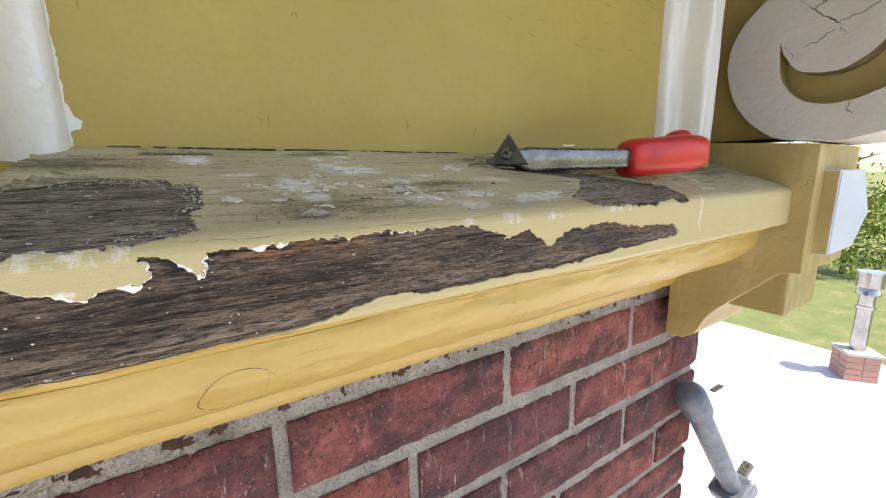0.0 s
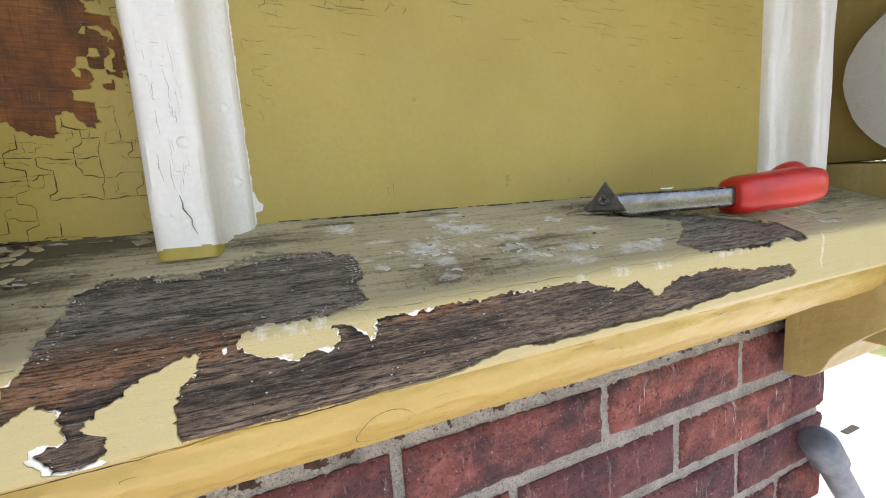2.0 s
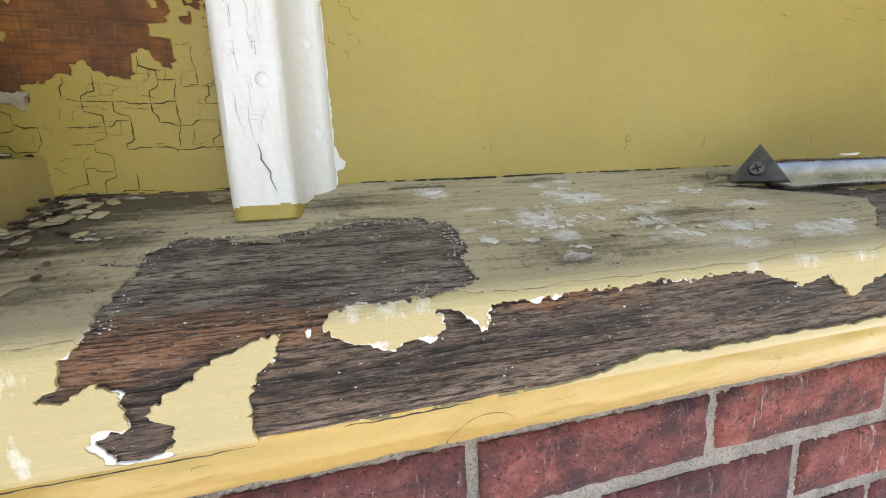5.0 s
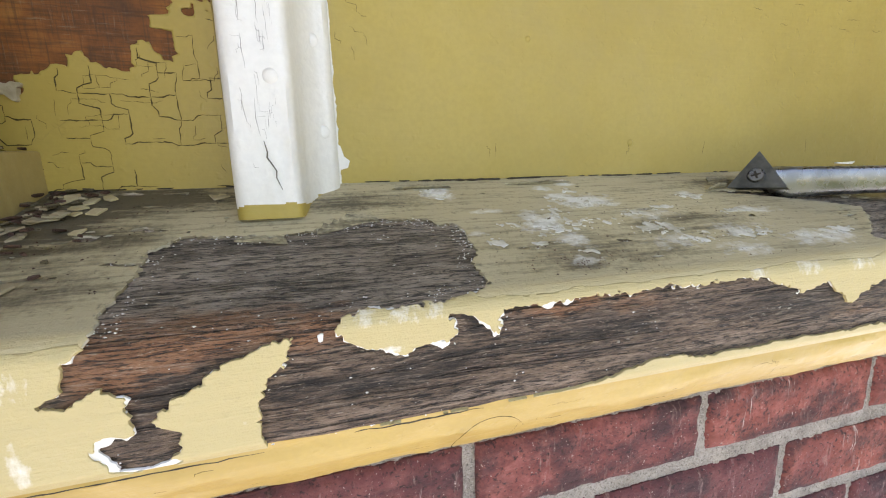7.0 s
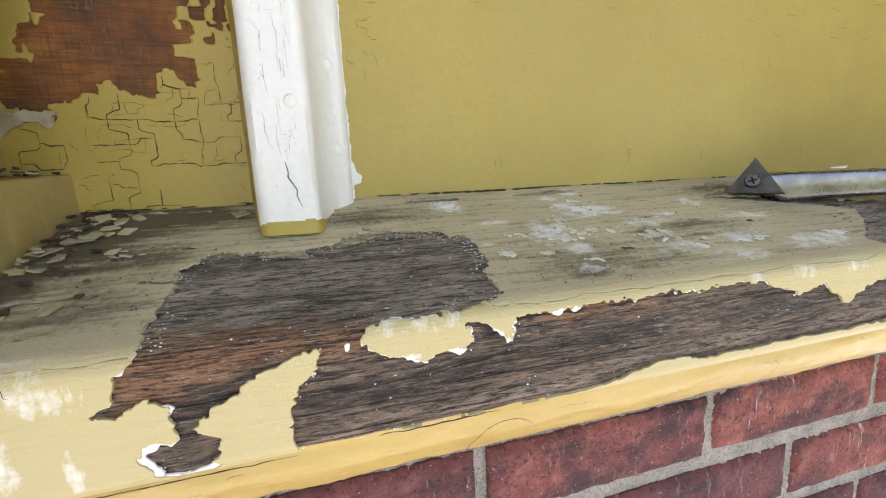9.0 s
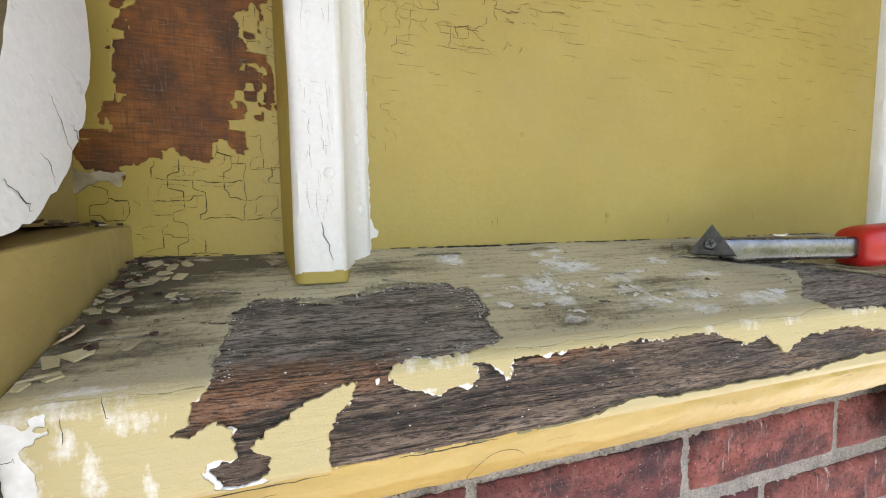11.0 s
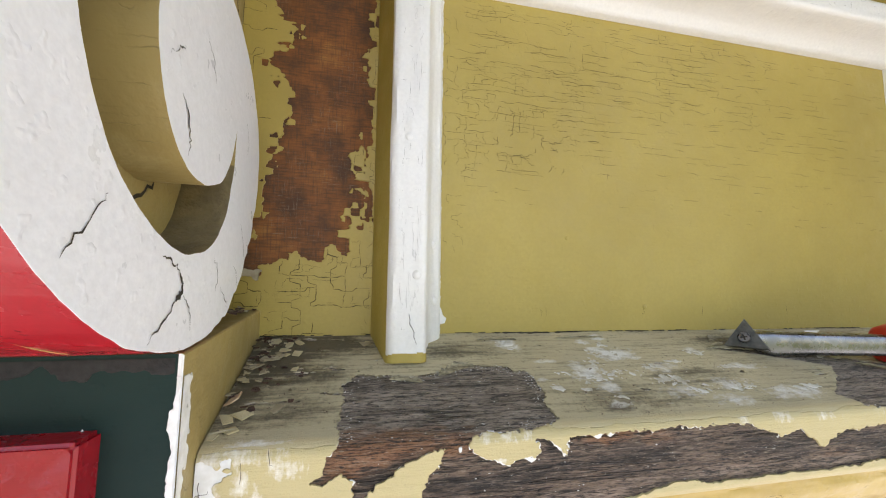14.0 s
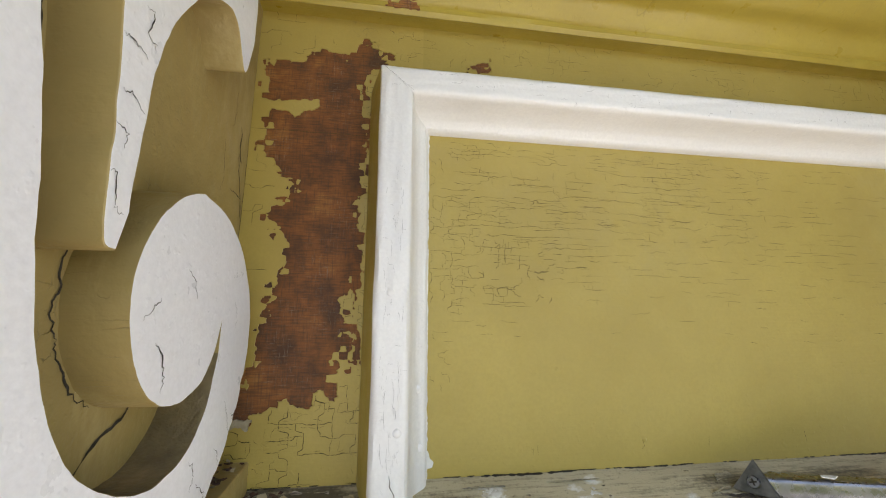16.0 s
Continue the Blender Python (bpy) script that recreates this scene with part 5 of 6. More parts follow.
# ---- scraper ----
def scraper():
    s = thing("paint_scraper", "pull scraper with red handle and triangular blade, lying on the ledge", "scraper")
    a, joint, end = Vector((0.260, 0.2425, 5.2680)), Vector((0.339, 0.219, 5.2685)), Vector((0.410, 0.2005, 5.2735))
    d = (joint - a).normalized()
    side = Vector((-d.y, d.x, 0)).normalized()
    # flattened steel shank, bent up towards the blade
    path = [a + Vector((-0.0135, 0.003, 0.0045)), a + Vector((-0.008, 0.0018, 0.0015)), a, a + d * 0.012, a + d * 0.045, joint + d * 0.02]
    wide = [0.0036, 0.0060, 0.0085, 0.0082, 0.0075, 0.007]
    tall = [0.0040, 0.0066, 0.0090, 0.0085, 0.0078, 0.0072]
    bm = bmesh.new()
    rings = []
    for p, w, h in zip(spline(path, 5), np.interp(np.linspace(0, 5, 26), range(6), wide), np.interp(np.linspace(0, 5, 26), range(6), tall)):
        rings.append([bm.verts.new(p + side * w * math.copysign(abs(math.cos(q)) ** 0.4, math.cos(q)) + Vector((0, 0, h * math.copysign(abs(math.sin(q)) ** 0.4, math.sin(q)))))
                      for q in [2 * math.pi * k / 20 for k in range(20)]])
    for r, q in zip(rings, rings[1:]):
        for k in range(20):
            bm.faces.new((r[k], r[(k + 1) % 20], q[(k + 1) % 20], q[k]))
    bm.faces.new(rings[0])
    bm.faces.new(rings[-1])
    part("shank", bm, steel, s, "scratched bright steel", smooth=50)
    # blade: a small triangle across the end, point up
    n = Vector((-0.80, -0.52, 0.30)).normalized()
    u = Vector((0.55, -0.83, 0.0)).normalized()
    u = (u - u.dot(n) * n).normalized()
    w = n.cross(u)
    if w.z < 0:
        w = -w
    c = Vector((0.2435, 0.2445, 5.2715))
    bm = bmesh.new()
    tri = [(0.0, 0.0150), (-0.0135, -0.0075), (0.0150, -0.0075)]
    low = [bm.verts.new(c + u * p + w * q) for p, q in tri]
    top = [bm.verts.new(c + n * 0.0022 + u * p * 0.93 + w * q * 0.93) for p, q in tri]
    bm.faces.new(low)
    bm.faces.new(top)
    for k in range(3):
        bm.faces.new((low[k], low[(k + 1) % 3], top[(k + 1) % 3], top[k]))
    blade = part("blade", bm, dark_steel, s, "dark triangular blade")
    m = Matrix.Translation(c + n * 0.003) @ n.to_track_quat("Z", "Y").to_matrix().to_4x4()
    bm = bmesh.new()
    bmesh.ops.create_cone(bm, cap_ends=True, segments=20, radius1=0.0042, radius2=0.0034, depth=0.0016, matrix=m)
    part("screw", bm, steel, blade, "cross-head screw", smooth=40)
    for turn in (0, 90):
        part("screw_slot", box(-0.0022, -0.0005, 0.0007, 0.0022, 0.0005, 0.00095), soot_and_gap_shade, blade).matrix_basis = m @ pose(0, 0, 0, 0, 0, turn + 20)
    # red handle
    bm = bmesh.new()
    rings = []
    h0, h1 = joint - d * 0.001, end
    for t, w, h in ((0.0, 0.0105, 0.0105), (0.03, 0.0125, 0.013), (0.12, 0.0135, 0.0145), (0.4, 0.0135, 0.0145), (0.7, 0.014, 0.0150), (0.9, 0.0135, 0.0135), (0.97, 0.012, 0.012), (1.0, 0.008, 0.0085)):
        p = h0.lerp(h1, t)
        rings.append([bm.verts.new(p + side * w * math.copysign(abs(math.cos(q)) ** 0.7, math.cos(q)) + Vector((0, 0, h * math.copysign(abs(math.sin(q)) ** 0.7, math.sin(q)))))
                      for q in [2 * math.pi * k / 24 for k in range(24)]])
    for r, q in zip(rings, rings[1:]):
        for k in range(24):
            bm.faces.new((r[k], r[(k + 1) % 24], q[(k + 1) % 24], q[k]))
    bm.faces.new(rings[0])
    bm.faces.new(rings[-1])
    grip = part("handle", bm, handle_red, s, "glossy red handle", smooth=60)
    part("thumb_rest", tube(spline([h0.lerp(h1, 0.6) + side * 0.007 + Vector((0, 0, 0.008)), h0.lerp(h1, 0.76) + side * 0.008 + Vector((0, 0, 0.0125)), h0.lerp(h1, 0.9) + side * 0.008 + Vector((0, 0, 0.0125)), h0.lerp(h1, 1.0) + side * 0.007 + Vector((0, 0, 0.0075))], 4), [0.003, 0.0045, 0.0055, 0.006, 0.006, 0.006, 0.006, 0.006, 0.0055, 0.005, 0.0045, 0.004, 0.003], 12), handle_red, grip, smooth=60)


scraper()


# ---- spatter and flakes on the ledge ----
SPOTS = [(61, 78, 9, 6), (117, 68, 5, 3), (131, 75, 5, 4), (131, 60, 14, 7), (110, 52, 6, 7), (100, 40, 9, 8), (84, 44, 6, 3), (118, 42, 12, 6), (150, 47, 10, 4), (150, 34, 16, 7), (185, 24, 18, 5), (196, 62, 8, 4), (208, 44, 11, 3), (235, 20, 20, 3), (105, 20, 6, 3), (392, 26, 3, 16), (62, 57, 4, 2), (160, 22, 9, 5), (72, 30, 5, 3), (90, 28, 8, 2), (300, 52, 5, 2), (430, 30, 3, 12), (170, 52, 8, 3), (420, 12, 14, 3)]


def spot_field(u, v):
    x, s = u * 1000, v * 1000
    best = np.full(u.shape, -9.0)
    for cx, cy, rx, ry in SPOTS:
        best = np.maximum(best, 1 - np.hypot((x - cx) / rx, (s - s_top(cy)) / ry))
    return 3.0 * best + 3.6 * fractal((x + 0.5 * s) / 4, s / 3.4, 91) + 1.4 * blocks(x / 1.3, s / 0.9, 97) + 3.4 * value_noise((x + 0.4 * s) / 1.1, s / 1.3, 99) - 1.7


ob = new("dried_spatter", film(0.04, 0.46, LIP_S, TOTAL - 0.004, 0.0009, spot_field, on_ledge, 0.0003, 0.0007))
ob.data.materials.append(spatter)
tagged(ob, "chalky white dried spatter on the dirty ledge", "spatter", kind="stuff")


def flake(r, seed, curl=0.4):
    rnd = random.Random(seed)
    bm = bmesh.new()
    n = rnd.randint(4, 6)
    pts = []
    for k in range(n):
        a = 2 * math.pi * k / n + rnd.uniform(-0.25, 0.25)
        q = r * rnd.uniform(0.6, 1.2)
        pts.append((q * math.cos(a) * 1.25, q * math.sin(a) * 0.85))
    rings = []
    for z0 in (0.0, 0.0007):
        rings.append([bm.verts.new((x, y, z0 + curl * (x * x + 0.5 * y * y) / r)) for x, y in pts])
    mids = [bm.verts.new((0, 0, z0)) for z0 in (0.0, 0.0007)]
    for ring, mid in zip(rings, mids):
        for k in range(n):
            bm.faces.new((ring[k], ring[(k + 1) % n], mid))
    for k in range(n):
        bm.faces.new((rings[0][k], rings[0][(k + 1) % n], rings[1][(k + 1) % n], rings[1][k]))
    return bm


TILT_TOP = math.degrees(math.atan(SLOPE))


def z_top(y):
    return float(np.interp(y, RUN[12:, 0], RUN[12:, 1]))


rnd = random.Random(5)
flake_paint = [flake_cream, old_flake, flake_cream]
BIG = ((-0.0960, 0.212, 0.0046), (-0.0955, 0.241, 0.0044), (-0.0970, 0.229, 0.0040), (-0.0950, 0.200, 0.0042), (-0.0940, 0.192, 0.0040), (-0.0890, 0.2675, 0.0046), (-0.0750, 0.2665, 0.0032), (-0.0910, 0.248, 0.0032), (-0.0800, 0.252, 0.0022), (-0.0975, 0.190, 0.0024))
for k in range(24):
    if k < len(BIG):
        x, y, size = BIG[k]
    elif k < 19:
        t = rnd.random()
        x, y = LEFT + 0.004 + abs(rnd.gauss(0, 0.010)) + 0.016 * t * t, 0.188 + 0.080 * t
    else:
        x, y = rnd.choice([(-0.083, 0.251), (-0.070, 0.262), (-0.060, 0.266), (0.148, 0.192), (-0.078, 0.240), (0.352, 0.206), (-0.03, 0.262), (0.09, 0.268)])
        x, y = x + rnd.uniform(-0.005, 0.005), y + rnd.uniform(-0.003, 0.003)
    r = size if k < len(BIG) else rnd.choice([0.0025, 0.003, 0.0035, 0.0045])
    ob = new("paint_flake", mesh_of("paint_flake", flake(r, k, rnd.uniform(0.0, 0.12)), flake_tan if k == 0 else flake_paint[k % 3]))
    ob.matrix_basis = pose(x, y, z_top(y) + 0.0012 + 0.0015 * rnd.random(), TILT_TOP + rnd.uniform(-6, 14), rnd.uniform(-12, 12), rnd.uniform(0, 360)) if k % 4 == 0 else \
        pose(x, y, z_top(y) + 0.0011, TILT_TOP, 0, 0) @ pose(0, 0, 0, 0, 0, rnd.uniform(0, 360))
    tagged(ob, "curled flake of old yellow paint lying on the ledge", "paint flake", "loose paint flakes")

ob = new("paint_flake", mesh_of("paint_flake", flake(0.0045, 71, 0.1), [white_primer]))
ob.matrix_basis = pose(0.2865, 0.2300, 5.2772, 4, 0, -17)
tagged(ob, "white flake of paint lying on the scraper shank", "paint flake", "loose paint flakes")


def crumbs(places, sizes):
    """Small flattened lumps at places on the ledge (x and s in millimetres), each with its own size in metres."""
    g = np.random.RandomState(4)
    x, q = np.array(places).T
    centre = on_ledge(x / 1000, q / 1000, np.full(len(x), 0.0006))
    corners = np.array([(1.5, 0, 0), (0, 1, 0), (-1.3, 0.2, 0), (0.1, -1, 0), (0, 0, 0.8), (0, 0, -0.8)])
    verts = centre[:, None, :] + corners[None] * np.array(sizes)[:, None, None] * g.uniform(0.6, 1.3, (len(x), 6, 3))
    ring = [(0, 1, 4), (1, 2, 4), (2, 3, 4), (3, 0, 4), (1, 0, 5), (2, 1, 5), (3, 2, 5), (0, 3, 5)]
    data = bpy.data.meshes.new("crumbs")
    data.from_pydata([tuple(v) for v in verts.reshape(-1, 3)], [], [tuple(6 * k + i for i in f) for k in range(len(x)) for f in ring])
    return data


g = np.random.RandomState(8)
u, q = g.uniform(-56, 130, 16000), g.uniform(F(4), T(56), 16000)
bare = -paint_field(u / 1000, q / 1000)
on_patch = q > LIP_S * 1000
chance = np.where(on_patch, np.where(bare < 6, np.where(u > 40, 0.5, 0.30), 0.015), np.where(bare < 3, 0.05, 0.012)) * np.clip(0.8 + 1.4 * fractal(u / 12, q / 8, 301), 0.1, 2)
pick = (bare > 0.3) & (g.rand(16000) < chance)
ob = part("paint_grit", crumbs(list(zip(u[pick], q[pick])), 0.00012 + 0.00030 * g.rand(pick.sum()) ** 2), None)
ob.data.materials.append(white_primer)
tagged(ob, "white paint crumbs strewn on the bare wood", "grit", kind="stuff")
u = np.concatenate([g.normal(100, 12, 160), g.uniform(75, 230, 240), g.uniform(-100, -50, 160), g.uniform(-100, 60, 80)])
q = np.concatenate([g.normal(T(15), 4, 160), g.uniform(T(4), T(60), 240), g.uniform(T(20), T(88), 160), g.uniform(T(60), T(88), 80)])
ob = part("dark_grit", crumbs(list(zip(u, q)), g.uniform(0.00015, 0.0005, len(u))), None)
ob.data.materials.append(brown_dirt_and_fringe)
tagged(ob, "dark crumbs of dirt on the dusty ledge", "grit", kind="stuff")


def peel(points, width, lift):
    """A strip of paint along the points that has let go and curls up and back."""
    bm = bmesh.new()
    rows = []
    run = spline(points, 6)
    for k, p in enumerate(run):
        q = run[min(k + 1, len(run) - 1)] - run[max(k - 1, 0)]
        back = Vector((-q.y, q.x, 0)).normalized()
        s = math.sin(math.pi * k / (len(run) - 1)) ** 0.6 * (0.8 + 0.5 * noise.noise((k * 0.7, width * 900, 1)))
        base = Vector((p.x, p.y, z_top(p.y) + 0.0006))
        row = []
        for g, up in ((0.0, 0.0), (0.5, 0.35), (0.9, 0.8), (1.05, 1.2)):
            row.append(base + back * width * g * s + Vector((0, 0, lift * up * s)))
        rows.append([[bm.verts.new(v + Vector((0, 0, d))) for v in row] for d in (0.0, 0.0006)])
    for a, c in zip(rows, rows[1:]):
        for d in (0, 1):
            for k in range(3):
                bm.faces.new((a[d][k], a[d][k + 1], c[d][k + 1], c[d][k]))
        for k in (0, 3):
            bm.faces.new((a[0][k], a[1][k], c[1][k], c[0][k]))
    return bm


PEELS = (([(0.030, 0.235), (0.022, 0.234), (0.014, 0.230), (0.006, 0.2275)], -0.0045, 0.0035), ([(-0.004, 0.222), (-0.012, 0.224), (-0.022, 0.226)], -0.003, 0.0018),
         ([(0.232, 0.253), (0.222, 0.252), (0.213, 0.249)], 0.004, 0.0030), ([(0.246, 0.262), (0.236, 0.262), (0.228, 0.260)], -0.004, 0.0030), ([(0.352, 0.206), (0.342, 0.212), (0.330, 0.217), (0.318, 0.224)], 0.003, 0.0018),
         ([(0.07, 0.2665), (0.055, 0.267), (0.04, 0.2665)], 0.003, 0.0018), ([(0.14, 0.268), (0.12, 0.2675), (0.10, 0.268)], 0.0025, 0.0016))
for points, width, lift in PEELS:
    ob = part("paint_peel", peel([(*p, 0) for p in points], width, lift), ledge_paint, smooth=50)
    stain(ob, soil=lambda x, s: 0 * x + 0.55, chalk=no_stain, clean=no_stain)
    tagged(ob, "lip of olive paint curling up off the ledge", "paint peel", "curled lips of paint")

bm = bmesh.new()
for k in range(130):
    on_block = k < 66
    x, y = (LEFT - rnd.uniform(0.002, 0.05), rnd.uniform(0.215, 0.275)) if on_block else (LEFT + 0.002 + abs(rnd.gauss(0, 0.013)), rnd.uniform(0.235, 0.275) if k % 3 else rnd.uniform(0.205, 0.24))
    z = 5.2905 if on_block else z_top(y) + 0.0014
    piece = flake(rnd.uniform(0.0008, 0.0026), 100 + k, rnd.uniform(0.0, 0.2))
    m = pose(x, y, z + rnd.uniform(0, 0.002), rnd.uniform(-6, 16) + (0 if on_block else 10), rnd.uniform(-11, 11), rnd.uniform(0, 360))
    vs = [bm.verts.new(m @ v.co) for v in piece.verts]
    piece.verts.index_update()
    for f in piece.faces:
        g = bm.faces.new([vs[v.index] for v in f.verts])
        g.material_index = k % 4
    piece.free()
tagged(part("paint_debris", bm, [old_flake, brown_dirt_and_fringe, dust, brown_dirt_and_fringe]), "heap of small dirty paint scraps beside the bracket block", "debris", kind="stuff")


# painted shade of the open gap where the ledge meets the boards
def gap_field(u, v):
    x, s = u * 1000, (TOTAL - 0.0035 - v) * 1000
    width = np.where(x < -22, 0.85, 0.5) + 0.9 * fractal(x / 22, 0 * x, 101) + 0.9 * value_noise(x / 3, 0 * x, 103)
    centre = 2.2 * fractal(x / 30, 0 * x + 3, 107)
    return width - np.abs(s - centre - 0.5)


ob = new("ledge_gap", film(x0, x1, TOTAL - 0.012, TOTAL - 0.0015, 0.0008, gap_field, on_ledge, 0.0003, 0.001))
ob.data.materials.append(soot_and_gap_shade)
tagged(ob, "dark strip painting the shade of the open joint between ledge and boards", "gap", kind="stuff")


# white primer worn through at the block's front edge
def edge_field(u, v):
    y, z = u * 1000, (v - 5.2) * 1000
    return 172.5 + 5 * fractal(y / 5, z / 9, 121) + 2 * value_noise(y / 2, z / 2, 123) - y + np.where(z > 74, -20, 0)


ob = new("worn_edge", film(0.1655, 0.184, 5.158, 5.28, 0.0009, edge_field, lambda u, v, h: np.stack([np.full(len(u), LEFT) + h, u, v], 1), 0.0004))
ob.data.materials.append(white_primer)
tagged(ob, "white primer worn through along the block edge", "paint wear", kind="stuff")


# shadow gap under the scroll, painted as a black band on the block front
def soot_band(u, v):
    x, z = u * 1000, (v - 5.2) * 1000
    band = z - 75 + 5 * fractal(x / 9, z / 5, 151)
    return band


def stroke_field(u, v):
    x, z = u * 1000, (v - 5.2) * 1000
    rim = x + 103.2 + 2.6 * fractal(x / 4, z / 8, 161)
    tick = inside(x + 1.0 * fractal(x / 3, z / 3, 163), z, [(-131.5, 46), (-129.5, 46), (-129, 56), (-130.5, 58)])
    return np.where(z < 74, np.maximum(rim, tick), -9)


def on_front(u, v, h):
    return np.stack([u, np.full(len(u), 0.165) - h, v], 1)


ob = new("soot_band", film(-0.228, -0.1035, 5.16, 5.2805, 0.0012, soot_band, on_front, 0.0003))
ob.data.materials.append(gap_black)
tagged(ob, "black gap shade painted under the scroll on the green block", "dirt", kind="stuff")
ob = new("primer_wear", film(-0.20, -0.1013, 5.158, 5.28, 0.0009, stroke_field, on_front, 0.0005))
ob.data.materials.append(white_primer)
tagged(ob, "white primer worn through on the green front", "paint wear", kind="stuff")


# ---- outside: pipe, flue, trees ----
rail = thing("steel_pipe", "grey-blue galvanised pipe with a clamp, leaning against the brick corner", "pipe")
top, foot = Vector((0.634, 0.278, 4.934)), Vector((1.998, 0.152, 3.0))
along = (foot - top).normalized()
part("tube", tube([top, top.lerp(foot, 0.5), foot], 0.0160, 20), galvanised, rail, smooth=40)
part("end_collar", tube([top - along * 0.022, top - along * 0.0205, top - along * 0.016, top - along * 0.008, top + along * 0.030, top + along * 0.034], [0.006, 0.0135, 0.0185, 0.0208, 0.0208, 0.0165], 24), galvanised, rail, smooth=40)
cl = top + along * 0.27
m = Matrix.Translation(cl) @ along.to_track_quat("Z", "Y").to_matrix().to_4x4()
clamp = part("clamp", box(-0.027, -0.027, -0.016, 0.027, 0.027, 0.016, 0.006), galvanised, rail)
clamp.matrix_basis = m
bm = tube([(0.0, 0.03, 0.0), (0.0, 0.055, 0.0)], 0.008, 6)
part("bolt", bm, steel, clamp)

pier = thing("flue_pier", "small brick pier with concrete cap on the white roof", "pier")
PX, PY = 5.95, 0.945
PIER = pose(PX, PY, 3.0, 0, 0, -52) @ Matrix.Diagonal((0.73, 0.73, 1, 1))
pier.matrix_basis = PIER
part("pier_core", box(-0.185, -0.185, 0, 0.185, 0.185, 0.28), mortar, pier)
part("cap", box(-0.21, -0.21, 0.28, 0.21, 0.21, 0.315, 0.008), concrete, pier, "pale concrete cap")
flue = thing("metal_flue", "shiny round metal flue with a wide cap on the brick pier", "flue", at=(PX, PY, 3.315))
flue.scale = (0.78, 0.78, 1)
part("pipe", tube([(0, 0, 0), (0, 0, 0.70)], 0.085, 28), flue_steel, flue, smooth=40)
part("band", tube([(0, 0, 0.46), (0, 0, 0.465), (0, 0, 0.50), (0, 0, 0.505)], [0.088, 0.10, 0.10, 0.088], 28), flue_steel, flue, smooth=40)
part("storm_collar", tube([(0, 0, 0.62), (0, 0, 0.625), (0, 0, 0.64), (0, 0, 0.70)], [0.088, 0.13, 0.13, 0.09], 28), flue_steel, flue, smooth=40)
part("cap", tube([(0, 0, 0.70), (0, 0, 0.705), (0, 0, 0.84), (0, 0, 0.845), (0, 0, 0.87)], [0.10, 0.14, 0.14, 0.15, 0.15], 28), flue_steel, flue, smooth=40)
tagged(part("roof_scrap", box(4.35, 1.62, 3.0, 4.55, 1.67, 3.012, 0.002), soot_and_gap_shade), "dark scrap of wood lying on the white roof", "scrap")


def leaves(centre, size, count, leaf, seed, clumps=14):
    rnd = random.Random(seed)
    seeds = [Vector((rnd.gauss(0, 0.42), rnd.gauss(0, 0.42), rnd.gauss(0, 0.38))) for _ in range(clumps)]
    verts, faces = [], []
    for _ in range(count):
        c = rnd.choice(seeds) + Vector((rnd.gauss(0, 0.16), rnd.gauss(0, 0.16), rnd.gauss(0, 0.14)))
        c = Vector(centre) + Vector((c.x * size[0], c.y * size[1], c.z * size[2]))
        e = Euler((rnd.uniform(0, 6.3), rnd.uniform(0, 6.3), rnd.uniform(0, 6.3))).to_matrix()
        k = len(verts)
        q = leaf * rnd.uniform(0.6, 1.3)
        verts += [c + e @ Vector(p) for p in ((-q, 0, 0), (0, -q * 0.45, q * 0.1), (q, 0, 0), (0, q * 0.45, q * 0.1))]
        faces.append((k, k + 1, k + 2, k + 3))
    data = bpy.data.meshes.new("crown")
    data.from_pydata([tuple(v) for v in verts], [], faces)
    return data


def tree(x, y, height, spread, seed, mat, label, leaf=0.09, count=3200, low=0.35):
    rnd = random.Random(seed)
    t = thing("tree", label, "tree", "trees beyond the roof", at=(x, y, 0))
    r = 0.03 * height
    part("trunk", tube(spline([(0, 0, -0.1), (0.1, 0.05, height * 0.3), (-0.1, 0.1, height * 0.6), (0.05, 0, height * 0.9)], 4), [r * (1 - 0.85 * k / 12) for k in range(13)], 10), bark, t, smooth=50)
    for k in range(9):
        a, z = rnd.uniform(0, 6.3), height * rnd.uniform(low, 0.85)
        tip = Vector((math.cos(a) * spread * 0.75, math.sin(a) * spread * 0.75, z + spread * 0.35))
        part("limb", tube(spline([(0, 0, z), tip * 0.5 + Vector((0, 0, z * 0.52)), tip], 4), [r * 0.4 * (1 - 0.9 * q / 8) for q in range(9)], 7), bark, t, smooth=50)
    crown = leaves((0, 0, height * (0.5 + low / 2)), (spread, spread, height * (1 - low) * 0.62), count, leaf, seed)
    crown.materials.append(mat)
    part("crown", crown, None, t)
    return t


tree(27.0, 5.2, 4.6, 2.4, 3, leaf_green, "young green-leaved tree on the lawn", 0.12, 3600, 0.15)
tree(33.0, 3.6, 5.4, 3.0, 4, leaf_green, "bright green spring tree at the lawn edge", 0.14, 3600, 0.12)
tree(36.0, 8.6, 6.2, 3.4, 5, leaf_green, "green bushy tree at the lawn edge", 0.15, 3600, 0.12)
tree(44.0, 12.5, 7.0, 4.2, 6, leaf_green, "tall green tree behind the lawn", 0.18, 3600, 0.12)
tree(13.5, -0.6, 8.8, 2.4, 7, needle_green, "dark pine with drooping twigs", 0.07, 2600, 0.62)
tree(42.0, -3.0, 7.5, 4.4, 8, leaf_green, "green tree behind the lawn", 0.18, 3600, 0.12)


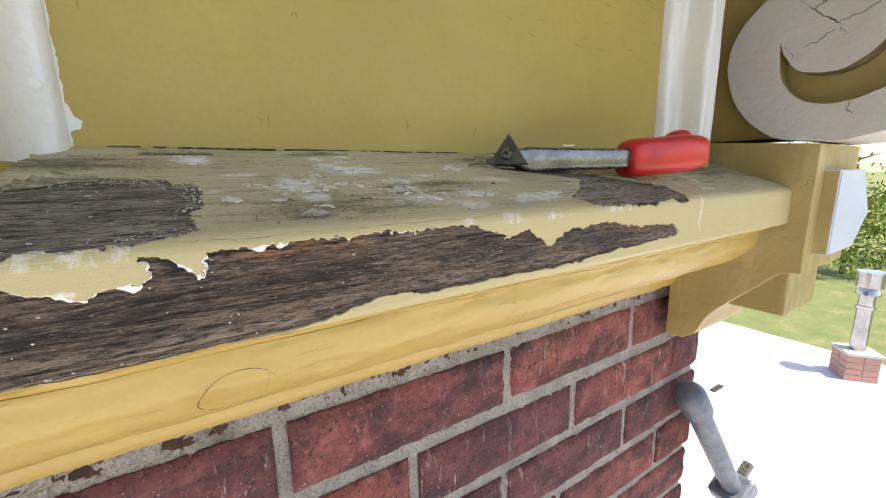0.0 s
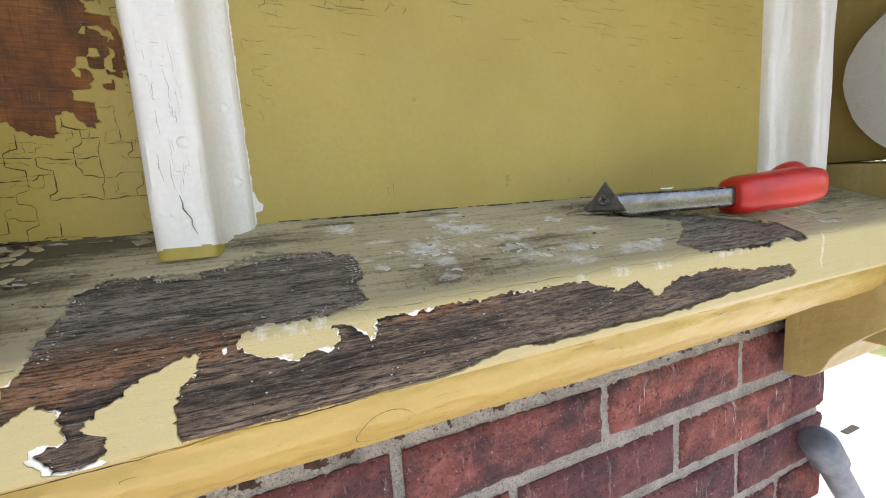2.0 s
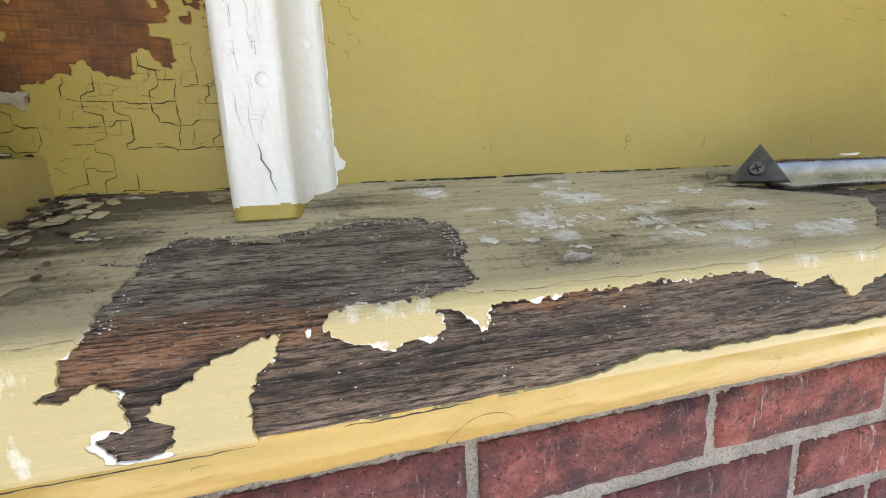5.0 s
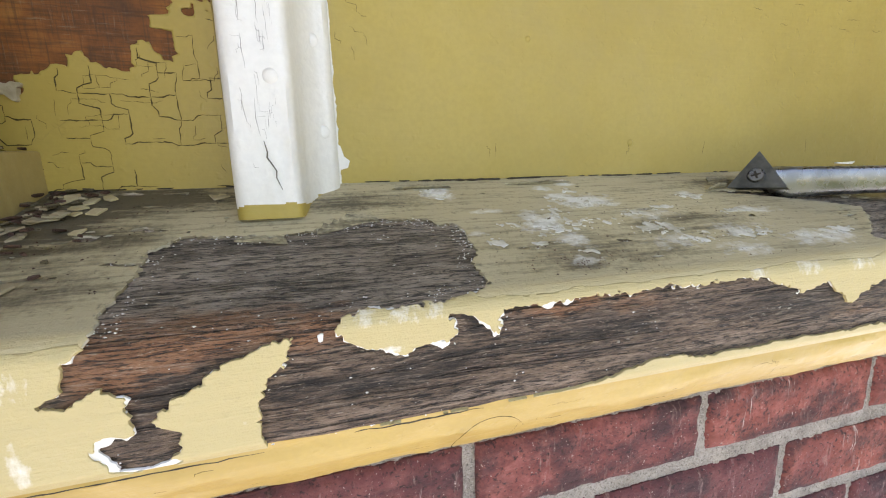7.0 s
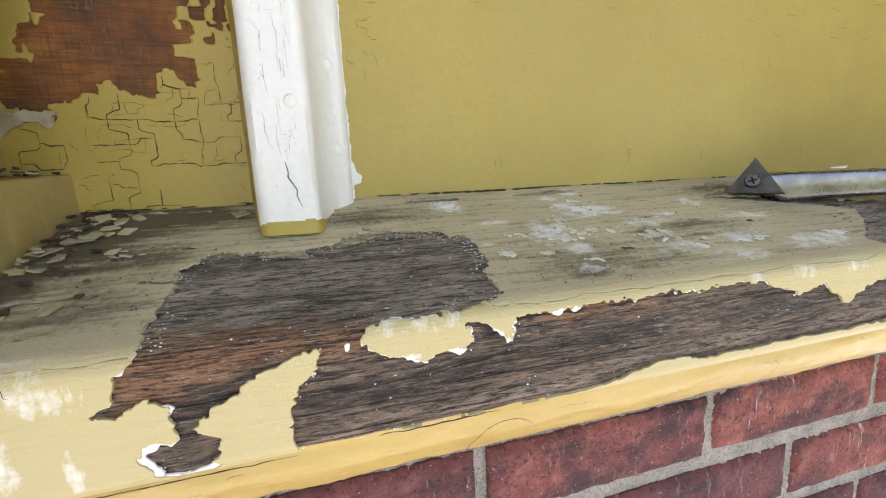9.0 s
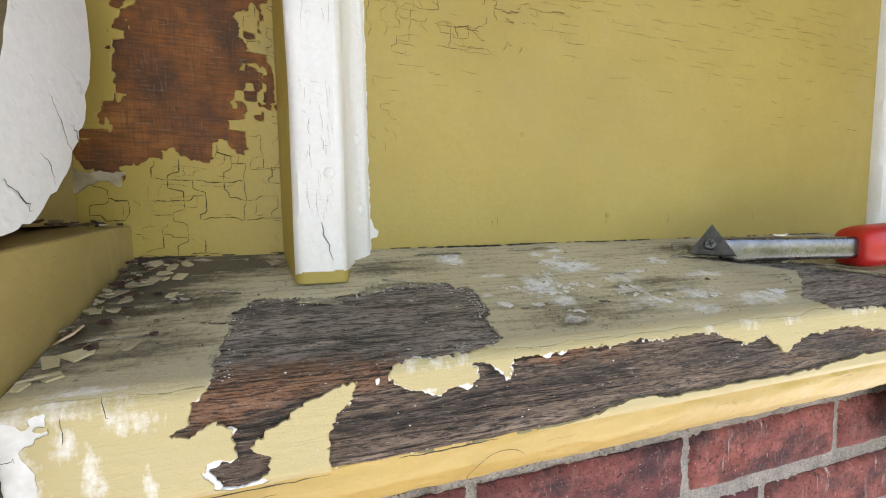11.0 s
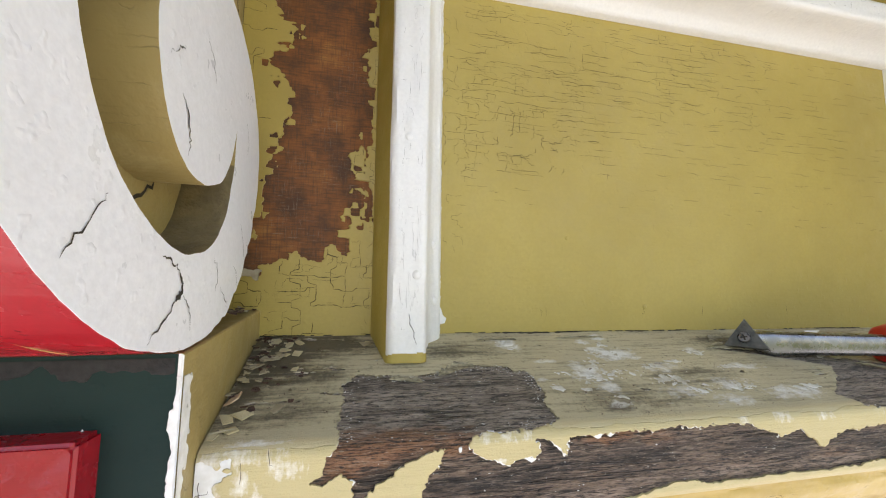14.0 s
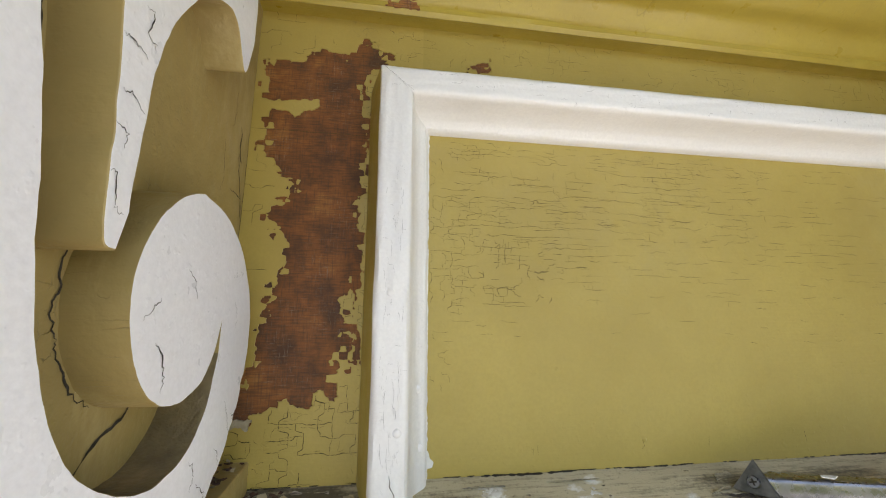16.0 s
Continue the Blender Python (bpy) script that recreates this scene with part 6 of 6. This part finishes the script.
# ---- brickwork ----
def brick_mesh(length, seed, height=0.0575, deep=0.09, mat=None):
    """A brick with worn, uneven edges, its face towards -y."""
    rnd = random.Random(seed)
    bm = bmesh.new()
    nx, nz = (44, 13) if length > 0.19 else (4, 2)
    grid = []
    for i in range(nx + 1):
        col = []
        for k in range(nz + 1):
            x, z = length * (i / nx - 0.5), height * (k / nz - 0.5)
            edge = min(i, nx - i, k, nz - k)
            y = (0.0030 if edge == 0 else 0.0003 if edge == 1 else 0.0) + 0.0014 * noise.noise((x * 60, z * 60, seed * 3.1)) + 0.0009 * noise.fractal((x * 210, z * 210, seed), 0.7, 2.0, 2) + (0.0012 * rnd.random() if edge == 0 else 0)
            x += 0.0009 * noise.noise((x * 40, z * 40 + 9, seed)) - (0.0006 * math.copysign(1, x) if edge == 0 else 0)
            z += 0.0008 * noise.noise((x * 45, z * 40 + 5, seed + 2))
            col.append(bm.verts.new((x, y, z)))
        grid.append(col)
    for i in range(nx):
        for k in range(nz):
            bm.faces.new((grid[i][k], grid[i + 1][k], grid[i + 1][k + 1], grid[i][k + 1]))
    ring = [c[0] for c in grid] + grid[-1][1:] + [c[-1] for c in reversed(grid[:-1])] + list(reversed(grid[0][1:-1]))
    back = [bm.verts.new((v.co.x, deep, v.co.z)) for v in ring]
    for k in range(len(ring)):
        bm.faces.new((ring[k], ring[(k + 1) % len(ring)], back[(k + 1) % len(ring)], back[k]))
    return mesh_of("brick", bm, mat or brick_red, 50)


LONG = [brick_mesh(0.2035, k) for k in range(6)]
JOINTS = (0.091, 0.195, 0.302, 0.389)   # a joint of each of the first courses
PITCH, TOP = 0.0705, 5.0865
rnd = random.Random(9)
for course in range(29):
    z = TOP - 0.0275 - PITCH * course
    start = JOINTS[course] if course < 4 else JOINTS[course % 2] + rnd.uniform(-0.006, 0.006)
    k0 = -3 if course < 16 else -1
    x = start + 0.2125 * k0
    while x < CORNER - 0.03:
        length = min(0.2035, CORNER - x - 0.0045)
        ob = new("brick", LONG[rnd.randrange(6)])
        ob.parent = house
        ob.matrix_basis = pose(x + 0.0045 + length / 2, BRICK + rnd.uniform(-0.001, 0.0015), z + rnd.uniform(-0.0012, 0.0012), rnd.uniform(-0.5, 0.5), rnd.uniform(-0.3, 0.3), rnd.uniform(-0.4, 0.4)) \
            @ Matrix.Diagonal((length / 0.2035, 1, 1, 1))
        x += 0.2125
    # the return side at the corner
    for k in range(2):
        ob = new("brick", LONG[rnd.randrange(6)])
        ob.parent = house
        ob.matrix_basis = pose(CORNER + rnd.uniform(-0.001, 0.001), BRICK + 0.104 + (0.0 if course % 2 else 0.1) + 0.2125 * k, z, 0, 0, 90)
small = brick_mesh(0.185, 77, 0.06, 0.05, brick_sunlit)
for course in range(4):
    for side in range(4):
        for k in (0, 1):
            ob = new("brick", small)
            ob.parent = pier
            ob.matrix_basis = pose(0, 0, 0, 0, 0, 90 * side) @ pose(-0.0975 + 0.195 * k + (0.0 if course % 2 else 0.004), -0.195, 0.034 + 0.070 * course)
